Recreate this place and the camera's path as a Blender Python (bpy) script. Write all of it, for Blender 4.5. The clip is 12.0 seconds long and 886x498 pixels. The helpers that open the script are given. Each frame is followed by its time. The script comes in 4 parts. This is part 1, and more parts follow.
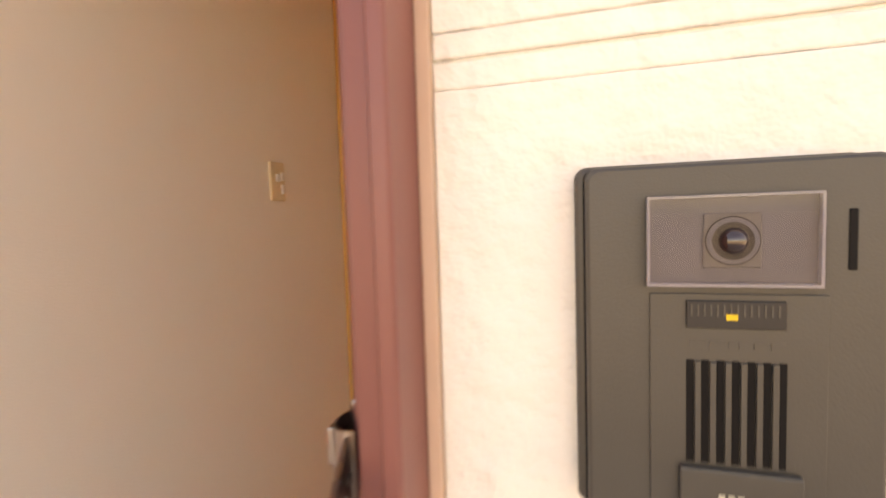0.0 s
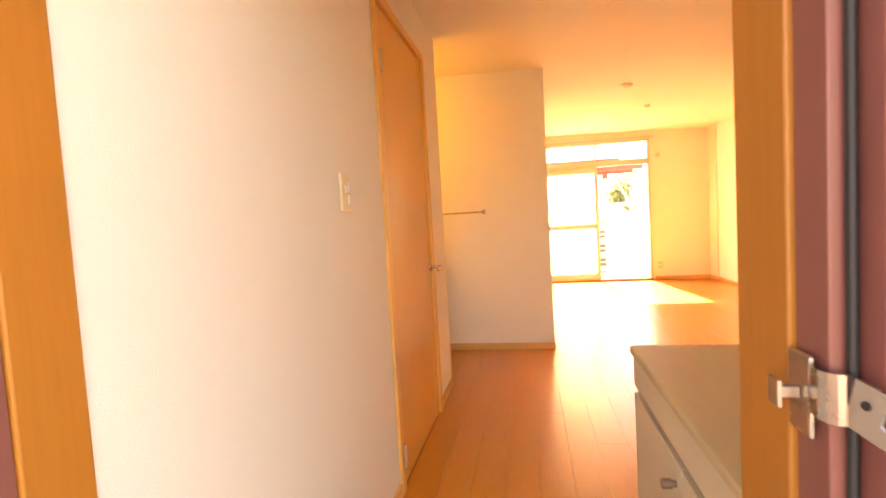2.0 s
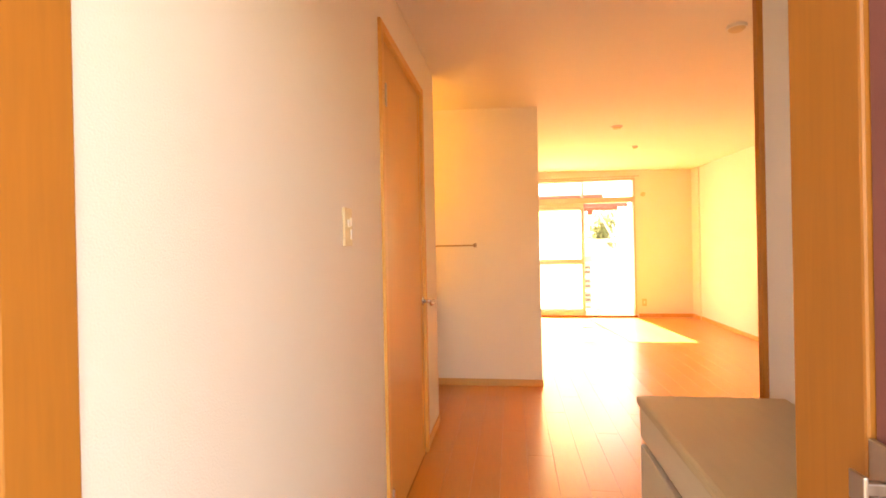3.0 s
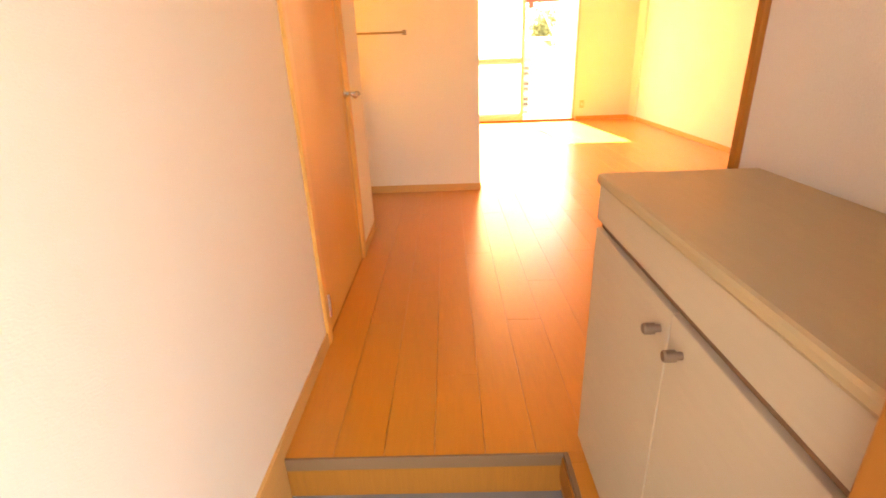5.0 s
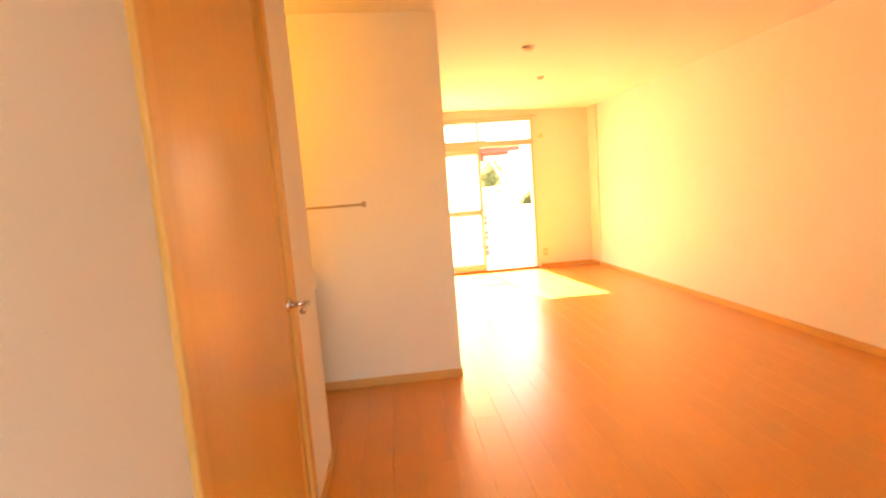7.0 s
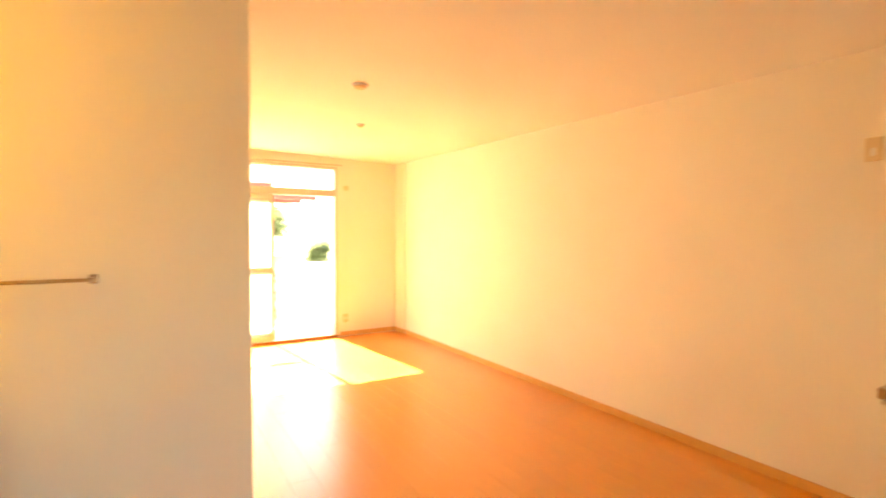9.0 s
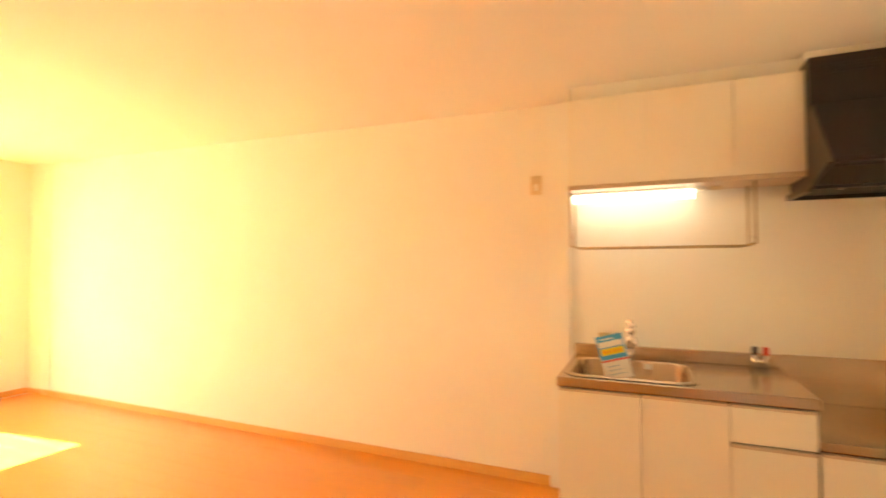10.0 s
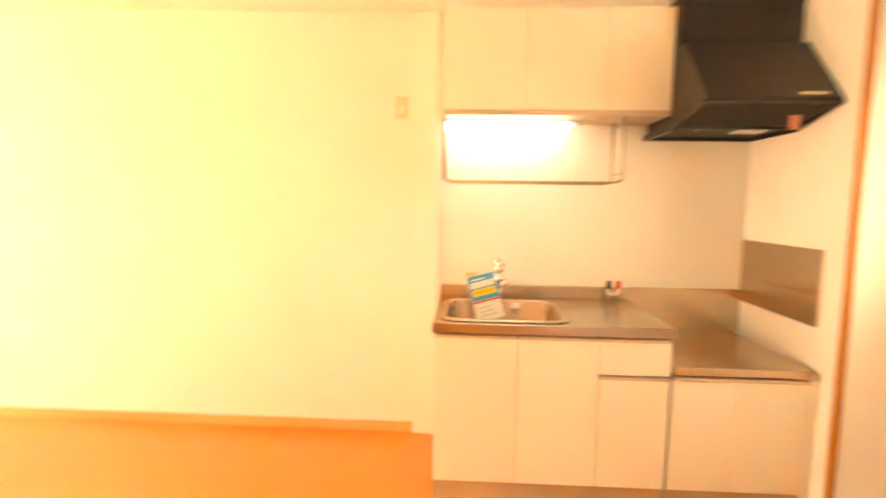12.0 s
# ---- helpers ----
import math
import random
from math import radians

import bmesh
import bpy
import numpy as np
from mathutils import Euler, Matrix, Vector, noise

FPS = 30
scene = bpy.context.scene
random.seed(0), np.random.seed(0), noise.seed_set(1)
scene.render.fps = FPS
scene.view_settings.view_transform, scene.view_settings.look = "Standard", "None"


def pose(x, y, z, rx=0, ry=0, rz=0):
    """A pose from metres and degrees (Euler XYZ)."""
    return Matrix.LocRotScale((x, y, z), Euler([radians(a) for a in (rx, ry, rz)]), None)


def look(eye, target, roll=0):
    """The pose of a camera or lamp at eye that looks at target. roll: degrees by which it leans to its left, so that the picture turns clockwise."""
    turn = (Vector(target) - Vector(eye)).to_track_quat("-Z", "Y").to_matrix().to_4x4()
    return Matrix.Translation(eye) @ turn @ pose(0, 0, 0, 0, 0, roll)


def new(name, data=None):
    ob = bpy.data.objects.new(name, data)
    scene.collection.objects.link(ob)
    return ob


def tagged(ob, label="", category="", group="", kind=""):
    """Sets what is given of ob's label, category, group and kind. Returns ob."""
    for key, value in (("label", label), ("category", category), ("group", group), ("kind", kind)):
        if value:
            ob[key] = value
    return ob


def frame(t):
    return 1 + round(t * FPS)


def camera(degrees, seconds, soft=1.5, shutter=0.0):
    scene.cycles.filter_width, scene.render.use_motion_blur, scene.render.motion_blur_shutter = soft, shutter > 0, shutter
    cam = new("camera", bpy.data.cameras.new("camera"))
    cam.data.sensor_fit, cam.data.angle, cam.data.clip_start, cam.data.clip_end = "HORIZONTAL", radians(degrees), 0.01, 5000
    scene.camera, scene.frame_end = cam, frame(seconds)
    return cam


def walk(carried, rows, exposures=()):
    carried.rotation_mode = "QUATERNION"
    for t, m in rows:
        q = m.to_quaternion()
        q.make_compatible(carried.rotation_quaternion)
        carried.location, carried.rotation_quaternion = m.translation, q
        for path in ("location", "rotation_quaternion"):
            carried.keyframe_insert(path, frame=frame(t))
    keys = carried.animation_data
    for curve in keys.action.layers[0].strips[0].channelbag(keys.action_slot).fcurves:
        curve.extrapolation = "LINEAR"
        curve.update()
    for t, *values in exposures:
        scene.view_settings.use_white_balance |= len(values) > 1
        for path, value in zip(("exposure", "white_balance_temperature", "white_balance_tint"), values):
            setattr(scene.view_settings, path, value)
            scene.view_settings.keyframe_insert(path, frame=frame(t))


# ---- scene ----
cam = camera(85.7, 12.0, soft=1.7, shutter=0.5)
PATH = [
    (0, (0.963, 0.227, 1.173), (0.385, 2.138, 1.045), -1.8),
    (0.5, (0.946, 0.126, 1.172), (0.257, 1.995, 0.999), -3.7),
    (1, (0.874, 0.07, 1.161), (0.203, 1.936, 0.9), -3.0),
    (1.5, (0.733, 0.047, 1.176), (0.18, 1.956, 0.957), -2.1),
    (2, (0.608, 0.043, 1.197), (0.245, 2.006, 1.077), -3.3),
    (2.5, (0.552, 0.069, 1.219), (0.227, 2.042, 1.181), -0.4),
    (2.7, (0.536, 0.056, 1.234), (0.228, 2.033, 1.232), -0.6),
    (4.3, (0.551, 0.229, 1.167), (0.329, 2.178, 0.776), -1.2),
    (4.5, (0.537, 0.268, 1.137), (0.368, 2.187, 0.598), -0.3),
    (5, (0.52, 0.336, 1.086), (0.482, 2.188, 0.331), -2.2),
    (5.5, (0.483, 0.442, 1.072), (0.572, 2.312, 0.369), -0.3),
    (6, (0.439, 0.643, 1.118), (0.315, 2.568, 0.591), -1.3),
    (6.2, (0.475, 0.718, 1.157), (0.226, 2.653, 0.717), -2.1),
    (6.5, (0.481, 0.88, 1.221), (0.363, 2.851, 0.905), -2.2),
    (7, (0.424, 1.108, 1.277), (0.599, 3.088, 1.05), -4.3),
    (7.2, (0.408, 1.233, 1.279), (0.656, 3.21, 1.113), -4.0),
    (8.8, (0.382, 1.993, 1.4), (1.283, 3.777, 1.322), -0.2),
    (9, (0.397, 2.071, 1.423), (1.439, 3.777, 1.364), 0.2),
    (9.5, (0.453, 2.189, 1.448), (1.919, 3.549, 1.431), 0.9),
    (10, (0.504, 2.362, 1.372), (2.341, 3.149, 1.431), -0.2),
    (10.5, (0.527, 2.427, 1.391), (2.498, 2.767, 1.377), 0.8),
    (11, (0.551, 2.447, 1.371), (2.548, 2.514, 1.29), 0.8),
    (11.5, (0.654, 2.509, 1.337), (2.646, 2.426, 1.183), -0.1),
    (11.8, (0.777, 2.589, 1.31), (2.774, 2.528, 1.184), -0.6),
    (12, (0.825, 2.633, 1.346), (2.813, 2.733, 1.151), 0.8),
]
EXPOSURES = [
    (0.0, 2.52, 12400, 31),
    (0.5, 3.05, 12700, 29),
    (1.5, 3.58, 12300, 27),
    (2.5, 3.58, 11500, 29),
    (4.4, 3.60, 11500, 28),
    (5.0, 3.86, 12300, 30),
    (5.5, 4.05, 11900, 28),
    (7.0, 3.65, 11500, 26),
    (9.0, 3.66, 8500, 4),
    (9.5, 3.80, 8500, 4),
    (10.5, 4.28, 8500, 6),
    (11.0, 4.55, 8400, 5),
    (12.0, 4.84, 7900, 4),
]
walk(cam, [(t, look(eye, target, roll)) for t, eye, target, roll in PATH], EXPOSURES)

# ---- world, sun, exposure ----
world = bpy.data.worlds.new("sky")
scene.world = world
world.use_nodes = True
wn = world.node_tree.nodes
sky = wn.new("ShaderNodeTexSky")
sky.sky_type, sky.sun_disc = "NISHITA", False
sky.sun_elevation, sky.sun_rotation = radians(40.5), radians(-6.5)
world.node_tree.links.new(sky.outputs[0], wn["Background"].inputs[0])
wn["Background"].inputs[1].default_value = 0.11
sun_data = bpy.data.lights.new("sun", "SUN")
sun_data.energy, sun_data.angle, sun_data.color = 5.0, radians(0.5), (1.0, 0.93, 0.82)
sun = new("sun", sun_data)
sun.matrix_world = look((2.55, 8.5, 1.95), (2.81, 6.23, 0.0))

# Added area lamp outside the kitchen pane, a fill that brightens kitchen and hall.
window_fill = bpy.data.lights.new("kitchen_window_fill", "AREA")
window_fill.shape, window_fill.size, window_fill.size_y, window_fill.energy, window_fill.color = "RECTANGLE", 0.64, 0.60, 0.4, (1.0, 0.94, 0.84)
fill_lamp = new("kitchen_window_fill", window_fill)
fill_lamp.matrix_world = look((2.24, 0.70, 1.39), (2.24, 2.0, 1.39))

# ---- materials ----
def link(nt, a, b):
    nt.links.new(a, b)


def mat(name, color, rough=0.5, metal=0.0, vary=0.06, scale=4.0, bump=0.0, bump_scale=200.0, stretch=(1, 1, 1), grain=0.0,
        coat=0.0, coat_rough=0.1, rand=0.0, rough_vary=0.05, depth=0.002):
    """A surface with broad colour drift, optional stretched grain, fine relief and per-object variation."""
    m = bpy.data.materials.new(name)
    m.use_nodes = True
    nt = m.node_tree
    b = nt.nodes["Principled BSDF"]
    b.inputs["Metallic"].default_value = metal
    b.inputs["Coat Weight"].default_value = coat
    b.inputs["Coat Roughness"].default_value = coat_rough
    tc = nt.nodes.new("ShaderNodeTexCoord")
    mp = nt.nodes.new("ShaderNodeMapping")
    mp.inputs["Scale"].default_value = stretch
    link(nt, tc.outputs["Object"], mp.inputs["Vector"])
    n1 = nt.nodes.new("ShaderNodeTexNoise")
    n1.inputs["Scale"].default_value, n1.inputs["Detail"].default_value = scale, 5
    link(nt, tc.outputs["Object"], n1.inputs["Vector"])
    hsv = nt.nodes.new("ShaderNodeHueSaturation")
    hsv.inputs["Color"].default_value = (*color, 1)
    val = nt.nodes.new("ShaderNodeMapRange")
    val.inputs["From Min"].default_value, val.inputs["From Max"].default_value = 0.25, 0.75
    val.inputs["To Min"].default_value, val.inputs["To Max"].default_value = 1 - vary, 1 + vary
    link(nt, n1.outputs["Fac"], val.inputs["Value"])
    out = val.outputs["Result"]

    def mul(a, lo, hi, src):
        r = nt.nodes.new("ShaderNodeMapRange")
        r.inputs["To Min"].default_value, r.inputs["To Max"].default_value = lo, hi
        link(nt, src, r.inputs["Value"])
        k = nt.nodes.new("ShaderNodeMath")
        k.operation = "MULTIPLY"
        link(nt, a, k.inputs[0])
        link(nt, r.outputs["Result"], k.inputs[1])
        return k.outputs[0]
    if grain:
        n2 = nt.nodes.new("ShaderNodeTexNoise")
        n2.inputs["Scale"].default_value, n2.inputs["Detail"].default_value, n2.inputs["Distortion"].default_value = 6.0, 8, 0.6
        link(nt, mp.outputs["Vector"], n2.inputs["Vector"])
        out = mul(out, 1 - grain, 1 + grain, n2.outputs["Fac"])
    if rand:
        oi = nt.nodes.new("ShaderNodeObjectInfo")
        out = mul(out, 1 - rand, 1 + rand, oi.outputs["Random"])
    link(nt, out, hsv.inputs["Value"])
    link(nt, hsv.outputs["Color"], b.inputs["Base Color"])
    rr = nt.nodes.new("ShaderNodeMapRange")
    rr.inputs["To Min"].default_value, rr.inputs["To Max"].default_value = max(0.02, rough - rough_vary), min(1, rough + rough_vary)
    link(nt, n1.outputs["Fac"], rr.inputs["Value"])
    link(nt, rr.outputs["Result"], b.inputs["Roughness"])
    if bump:
        n3 = nt.nodes.new("ShaderNodeTexNoise")
        n3.inputs["Scale"].default_value, n3.inputs["Detail"].default_value = bump_scale, 3
        link(nt, mp.outputs["Vector"], n3.inputs["Vector"])
        bp = nt.nodes.new("ShaderNodeBump")
        bp.inputs["Strength"].default_value, bp.inputs["Distance"].default_value = bump, depth
        link(nt, n3.outputs["Fac"], bp.inputs["Height"])
        link(nt, bp.outputs["Normal"], b.inputs["Normal"])
    return m


def glow(name, color, strength):
    m = bpy.data.materials.new(name)
    m.use_nodes = True
    b = m.node_tree.nodes["Principled BSDF"]
    b.inputs["Emission Color"].default_value = (*color, 1)
    b.inputs["Emission Strength"].default_value = strength
    b.inputs["Base Color"].default_value = (*[0.7 * v for v in color], 1)
    return m


def clear_glass(name, tint=(1, 1, 1), gloss=0.08, veil=0.0):
    """Window glass: straight-through with a faint mirror, and a share of scattering for frosted panes."""
    m = bpy.data.materials.new(name)
    m.use_nodes = True
    nt = m.node_tree
    nt.nodes.remove(nt.nodes["Principled BSDF"])
    o = nt.nodes["Material Output"]
    tr = nt.nodes.new("ShaderNodeBsdfTransparent")
    tr.inputs[0].default_value = (*tint, 1)
    gl = nt.nodes.new("ShaderNodeBsdfGlossy")
    gl.inputs["Roughness"].default_value = 0.03
    mx = nt.nodes.new("ShaderNodeMixShader")
    mx.inputs[0].default_value = gloss
    link(nt, gl.outputs[0], mx.inputs[2])
    if veil:
        tl = nt.nodes.new("ShaderNodeBsdfTranslucent")
        tl.inputs[0].default_value = (0.62, 0.58, 0.44, 1)
        mv = nt.nodes.new("ShaderNodeMixShader")
        mv.inputs[0].default_value = veil
        link(nt, tr.outputs[0], mv.inputs[1])
        link(nt, tl.outputs[0], mv.inputs[2])
        link(nt, mv.outputs[0], mx.inputs[1])
    else:
        link(nt, tr.outputs[0], mx.inputs[1])
    link(nt, mx.outputs[0], o.inputs[0])
    return m


M_WALL = mat("wallpaper", (0.85, 0.81, 0.74), 0.75, vary=0.02, scale=1.5, bump=0.5, bump_scale=260)
M_CEIL = mat("ceiling_paper", (0.85, 0.81, 0.74), 0.8, vary=0.02, scale=1.2, bump=0.4, bump_scale=220)
M_KWALL = mat("kitchen_panel", (0.85, 0.82, 0.76), 0.35, vary=0.02, scale=2)
M_FLOOR = mat("floor_wood", (0.66, 0.245, 0.032), 0.30, vary=0.04, scale=3, stretch=(14, 1.2, 14), grain=0.09, coat=0.65, coat_rough=0.29, rand=0.04, bump=0.05, bump_scale=30)
M_JOINT = mat("floor_joint", (0.40, 0.14, 0.018), 0.7)
M_DOOR = mat("door_wood", (0.74, 0.38, 0.095), 0.36, vary=0.05, scale=2, stretch=(18, 18, 1.0), grain=0.10, coat=0.3, coat_rough=0.2)
M_TRIM = mat("trim_wood", (0.46, 0.168, 0.028), 0.45, vary=0.06, scale=3, stretch=(16, 16, 1.0), grain=0.14)
M_CASING = mat("casing_wood", (0.76, 0.41, 0.12), 0.38, vary=0.05, scale=2, stretch=(18, 18, 1.0), grain=0.08)
M_KNOB = mat("knob_metal", (0.34, 0.25, 0.19), 0.35, 0.8, vary=0.05)
M_BASE = mat("baseboard_wood", (0.70, 0.40, 0.15), 0.45, vary=0.05, scale=3, stretch=(1.5, 1.5, 20), grain=0.10)
M_STEEL_BROWN = mat("painted_steel_brown", (0.25, 0.086, 0.072), 0.38, vary=0.06, scale=9, bump=0.1, bump_scale=300)
M_RUBBER = mat("rubber", (0.02, 0.02, 0.022), 0.6)
M_CHROME = mat("chrome", (0.72, 0.70, 0.68), 0.16, 1.0, vary=0.05, scale=20)
M_GUARD = mat("satin_steel", (0.50, 0.44, 0.40), 0.28, 1.0, vary=0.05, scale=30)
M_REDSTEEL = mat("red_painted_steel", (0.30, 0.06, 0.05), 0.5, vary=0.08)
M_STAINLESS = mat("stainless", (0.58, 0.47, 0.36), 0.26, 1.0, vary=0.02, scale=3, stretch=(60, 1, 60), grain=0.05, rough_vary=0.02)
M_CAB = mat("kitchen_door_laminate", (0.84, 0.78, 0.68), 0.38, vary=0.02, scale=2)
M_CABEDGE = mat("cabinet_edge", (0.62, 0.48, 0.36), 0.45)
M_KICK = mat("kick_board", (0.52, 0.36, 0.24), 0.5, vary=0.08, stretch=(1, 1, 10), grain=0.08)
# Near-black: painted shade for gaps between cabinet fronts, also a dark rivet.
M_DARK = mat("gap_shade_and_rivet", (0.03, 0.02, 0.015), 0.8)
M_HOOD = mat("hood_black", (0.016, 0.010, 0.007), 0.32, vary=0.1, scale=6)
M_HOODIN = mat("hood_inside", (0.012, 0.010, 0.009), 0.5)
M_SHOE = mat("shoe_cabinet_laminate", (0.60, 0.50, 0.35), 0.42, vary=0.04, scale=2, stretch=(12, 1, 12), grain=0.05)
M_SHOETOP = mat("shoe_cabinet_top", (0.54, 0.41, 0.23), 0.45, vary=0.05, scale=3, stretch=(8, 1, 8), grain=0.06)
M_GROOVE = mat("cabinet_groove", (0.24, 0.135, 0.07), 0.6)
M_SIDING = mat("siding_cream", (0.84, 0.81, 0.74), 0.7, vary=0.05, scale=6, bump=1.0, bump_scale=55, depth=0.006)
M_SEAL = mat("sealant", (0.66, 0.46, 0.34), 0.6, vary=0.08, scale=12)
M_PHONE = mat("intercom_metal", (0.074, 0.069, 0.060), 0.42, 0.25, vary=0.05, scale=30, bump=0.1, bump_scale=900)
M_PHONE_DK = mat("intercom_dark", (0.012, 0.011, 0.011), 0.5)
M_STRIP = mat("smoked_window", (0.012, 0.011, 0.012), 0.45, vary=0.1, scale=60)
# Low specular keeps the slots' painted shade dark.
M_PHONE_DK.node_tree.nodes["Principled BSDF"].inputs["Specular IOR Level"].default_value = 0.08
M_RACK = mat("brass_wire", (0.42, 0.30, 0.16), 0.38, 0.7, vary=0.05, scale=20)
# Light grey that paints the bright glint on the clear cover's edges.
M_COVEDGE = mat("clear_edge_glint", (0.42, 0.40, 0.39), 0.3, vary=0.05, scale=60)
M_PHONE_LT = mat("intercom_button", (0.12, 0.115, 0.105), 0.4)
M_LENSBOX = mat("intercom_window_back", (0.11, 0.11, 0.125), 0.3, vary=0.1, scale=40)
M_LENS = mat("camera_lens", (0.03, 0.015, 0.012), 0.08, coat=1.0, coat_rough=0.02)
M_LED = glow("led_yellow", (0.8, 0.55, 0.03), 0.06)
M_BULB = glow("bulb_lit", (1.0, 0.50, 0.08), 9.0)
M_LETTER = mat("pale_print", (0.55, 0.52, 0.40), 0.5)
M_PLASTIC = mat("ivory_plastic", (0.70, 0.58, 0.38), 0.4, vary=0.02)
M_WHITE = mat("white_plastic", (0.82, 0.80, 0.76), 0.35, vary=0.02)
M_ALU = mat("aluminium_sash", (0.62, 0.58, 0.50), 0.4, 0.4, vary=0.04)
M_TILE = mat("entrance_tile", (0.13, 0.112, 0.088), 0.6, vary=0.12, scale=10, bump=0.3, bump_scale=120, rand=0.1)
M_GROUT = mat("grout", (0.28, 0.27, 0.25), 0.9, bump=0.3, bump_scale=200)
M_CONC = mat("concrete", (0.45, 0.44, 0.41), 0.85, vary=0.12, scale=3, bump=0.4, bump_scale=60)
M_PARAPET = mat("parapet_paint", (0.74, 0.70, 0.60), 0.8, vary=0.06, scale=3, bump=0.4, bump_scale=80)
M_GROUND = mat("ground_soil", (0.30, 0.27, 0.21), 0.95, vary=0.25, scale=0.6, bump=0.5, bump_scale=20)
M_LEAF = mat("leaf", (0.12, 0.15, 0.07), 0.6, vary=0.3, scale=5)
lt = M_LEAF.node_tree
lb = lt.nodes["Principled BSDF"]
ltr = lt.nodes.new("ShaderNodeBsdfTranslucent")
ltr.inputs[0].default_value = (0.55, 0.62, 0.36, 1)
lmx = lt.nodes.new("ShaderNodeMixShader")
lmx.inputs[0].default_value = 0.5
link(lt, lb.outputs[0], lmx.inputs[1])
link(lt, ltr.outputs[0], lmx.inputs[2])
link(lt, lmx.outputs[0], lt.nodes["Material Output"].inputs[0])
M_BARK = mat("bark", (0.16, 0.11, 0.07), 0.9, vary=0.2, scale=12, bump=0.6, bump_scale=40)
M_ROOF = mat("roof_red", (0.30, 0.10, 0.07), 0.7, vary=0.1, scale=3)
M_HOUSE = mat("house_wall", (0.62, 0.58, 0.50), 0.8, vary=0.06)
M_BLUE = mat("print_blue", (0.05, 0.36, 0.66), 0.4, vary=0.02)
M_YELLOW = mat("print_yellow", (0.85, 0.68, 0.05), 0.4, vary=0.02)
M_RED = mat("print_red", (0.62, 0.05, 0.03), 0.4, vary=0.02)
M_TAG = mat("pink_tag", (0.75, 0.33, 0.25), 0.6, vary=0.05)
M_TUBE = glow("lamp_diffuser_lit", (1.0, 0.96, 0.88), 0.42)
M_GLASS = clear_glass("window_glass", (0.97, 0.98, 0.97))
M_FROST = clear_glass("patterned_glass", (0.80, 0.76, 0.62), 0.06, 0.85)
M_COVER = clear_glass("clear_cover", (0.82, 0.82, 0.86), 0.03)
M_ORANGE = mat("orange_print", (0.75, 0.38, 0.05), 0.5)
M_PALEBLUE = mat("pale_blue_print", (0.42, 0.52, 0.62), 0.5)
M_CARD = mat("white_card", (0.80, 0.78, 0.76), 0.5, vary=0.03)


# ---- building helpers ----
def bx(bm, x0, x1, y0, y1, z0, z1, bev=0.0):
    """Adds a box, its edges rounded by bev."""
    vs = [bm.verts.new((x, y, z)) for z in (z0, z1) for y in (y0, y1) for x in (x0, x1)]
    fs = [bm.faces.new([vs[i] for i in q]) for q in ((0, 2, 3, 1), (4, 5, 7, 6), (0, 1, 5, 4), (2, 6, 7, 3), (0, 4, 6, 2), (1, 3, 7, 5))]
    if bev:
        es = list({e for f in fs for e in f.edges})
        bmesh.ops.bevel(bm, geom=es, offset=bev, segments=2, profile=0.5, affect="EDGES")
    return bm


def rod(bm, p, q, r, seg=12, r2=None):
    """Adds a cylinder or cone from p to q."""
    p, q = Vector(p), Vector(q)
    m = Matrix.Translation((p + q) / 2) @ (q - p).to_track_quat("Z", "Y").to_matrix().to_4x4()
    bmesh.ops.create_cone(bm, cap_ends=True, segments=seg, radius1=r, radius2=r if r2 is None else r2, depth=(q - p).length, matrix=m)
    return bm


def pipe(bm, pts, r, seg=10):
    """Adds a bent tube through the points."""
    for a, b in zip(pts, pts[1:]):
        rod(bm, a, b, r, seg)
    for a in pts[1:-1]:
        bmesh.ops.create_uvsphere(bm, u_segments=seg, v_segments=6, radius=r, matrix=Matrix.Translation(a))
    return bm


def prism(bm, outline, axis, a, b):
    """Adds an outline of pairs pulled along an axis from a to b."""
    def at(u, v, w):
        return {"x": (w, u, v), "y": (u, w, v), "z": (u, v, w)}[axis]
    lo = [bm.verts.new(at(u, v, a)) for u, v in outline]
    hi = [bm.verts.new(at(u, v, b)) for u, v in outline]
    n = len(lo)
    bm.faces.new(lo)
    bm.faces.new(hi[::-1])
    for i in range(n):
        bm.faces.new((lo[i], lo[(i + 1) % n], hi[(i + 1) % n], hi[i]))
    return bm


def mesh_of(name, bm, material, smooth=False):
    bmesh.ops.recalc_face_normals(bm, faces=bm.faces)
    me = bpy.data.meshes.new(name)
    bm.to_mesh(me)
    bm.free()
    me.materials.append(material)
    if smooth:
        for p in me.polygons:
            p.use_smooth = True
    return me


def part(name, bm, material, parent, label="", smooth=False):
    """Links a bmesh, in world places, as one mesh object under a thing or a part."""
    ob = new(name, mesh_of(name, bm, material, smooth))
    ob.parent = parent
    if parent.parent is None:
        ob.matrix_parent_inverse = parent.matrix_basis.inverted()
    return tagged(ob, label)


def thing(name, place, label, category, group="", kind=""):
    ob = new(name)
    ob.empty_display_size = 0.05
    ob.matrix_basis = Matrix.Translation(place)
    return tagged(ob, label, category, group, kind)


def solid(name, bm, material, label, category, group="", kind="", smooth=False):
    return tagged(new(name, mesh_of(name, bm, material, smooth)), label, category, group, kind)


def boxes(*rows, bev=0.0):
    bm = bmesh.new()
    for r in rows:
        bx(bm, *r, bev=bev)
    return bm


WALL_TOP = 2.60


def ceil_at(x, y):
    """The height of the ceiling, which is a little out of level."""
    return 2.40 - 0.024 * x + 0.016 * y


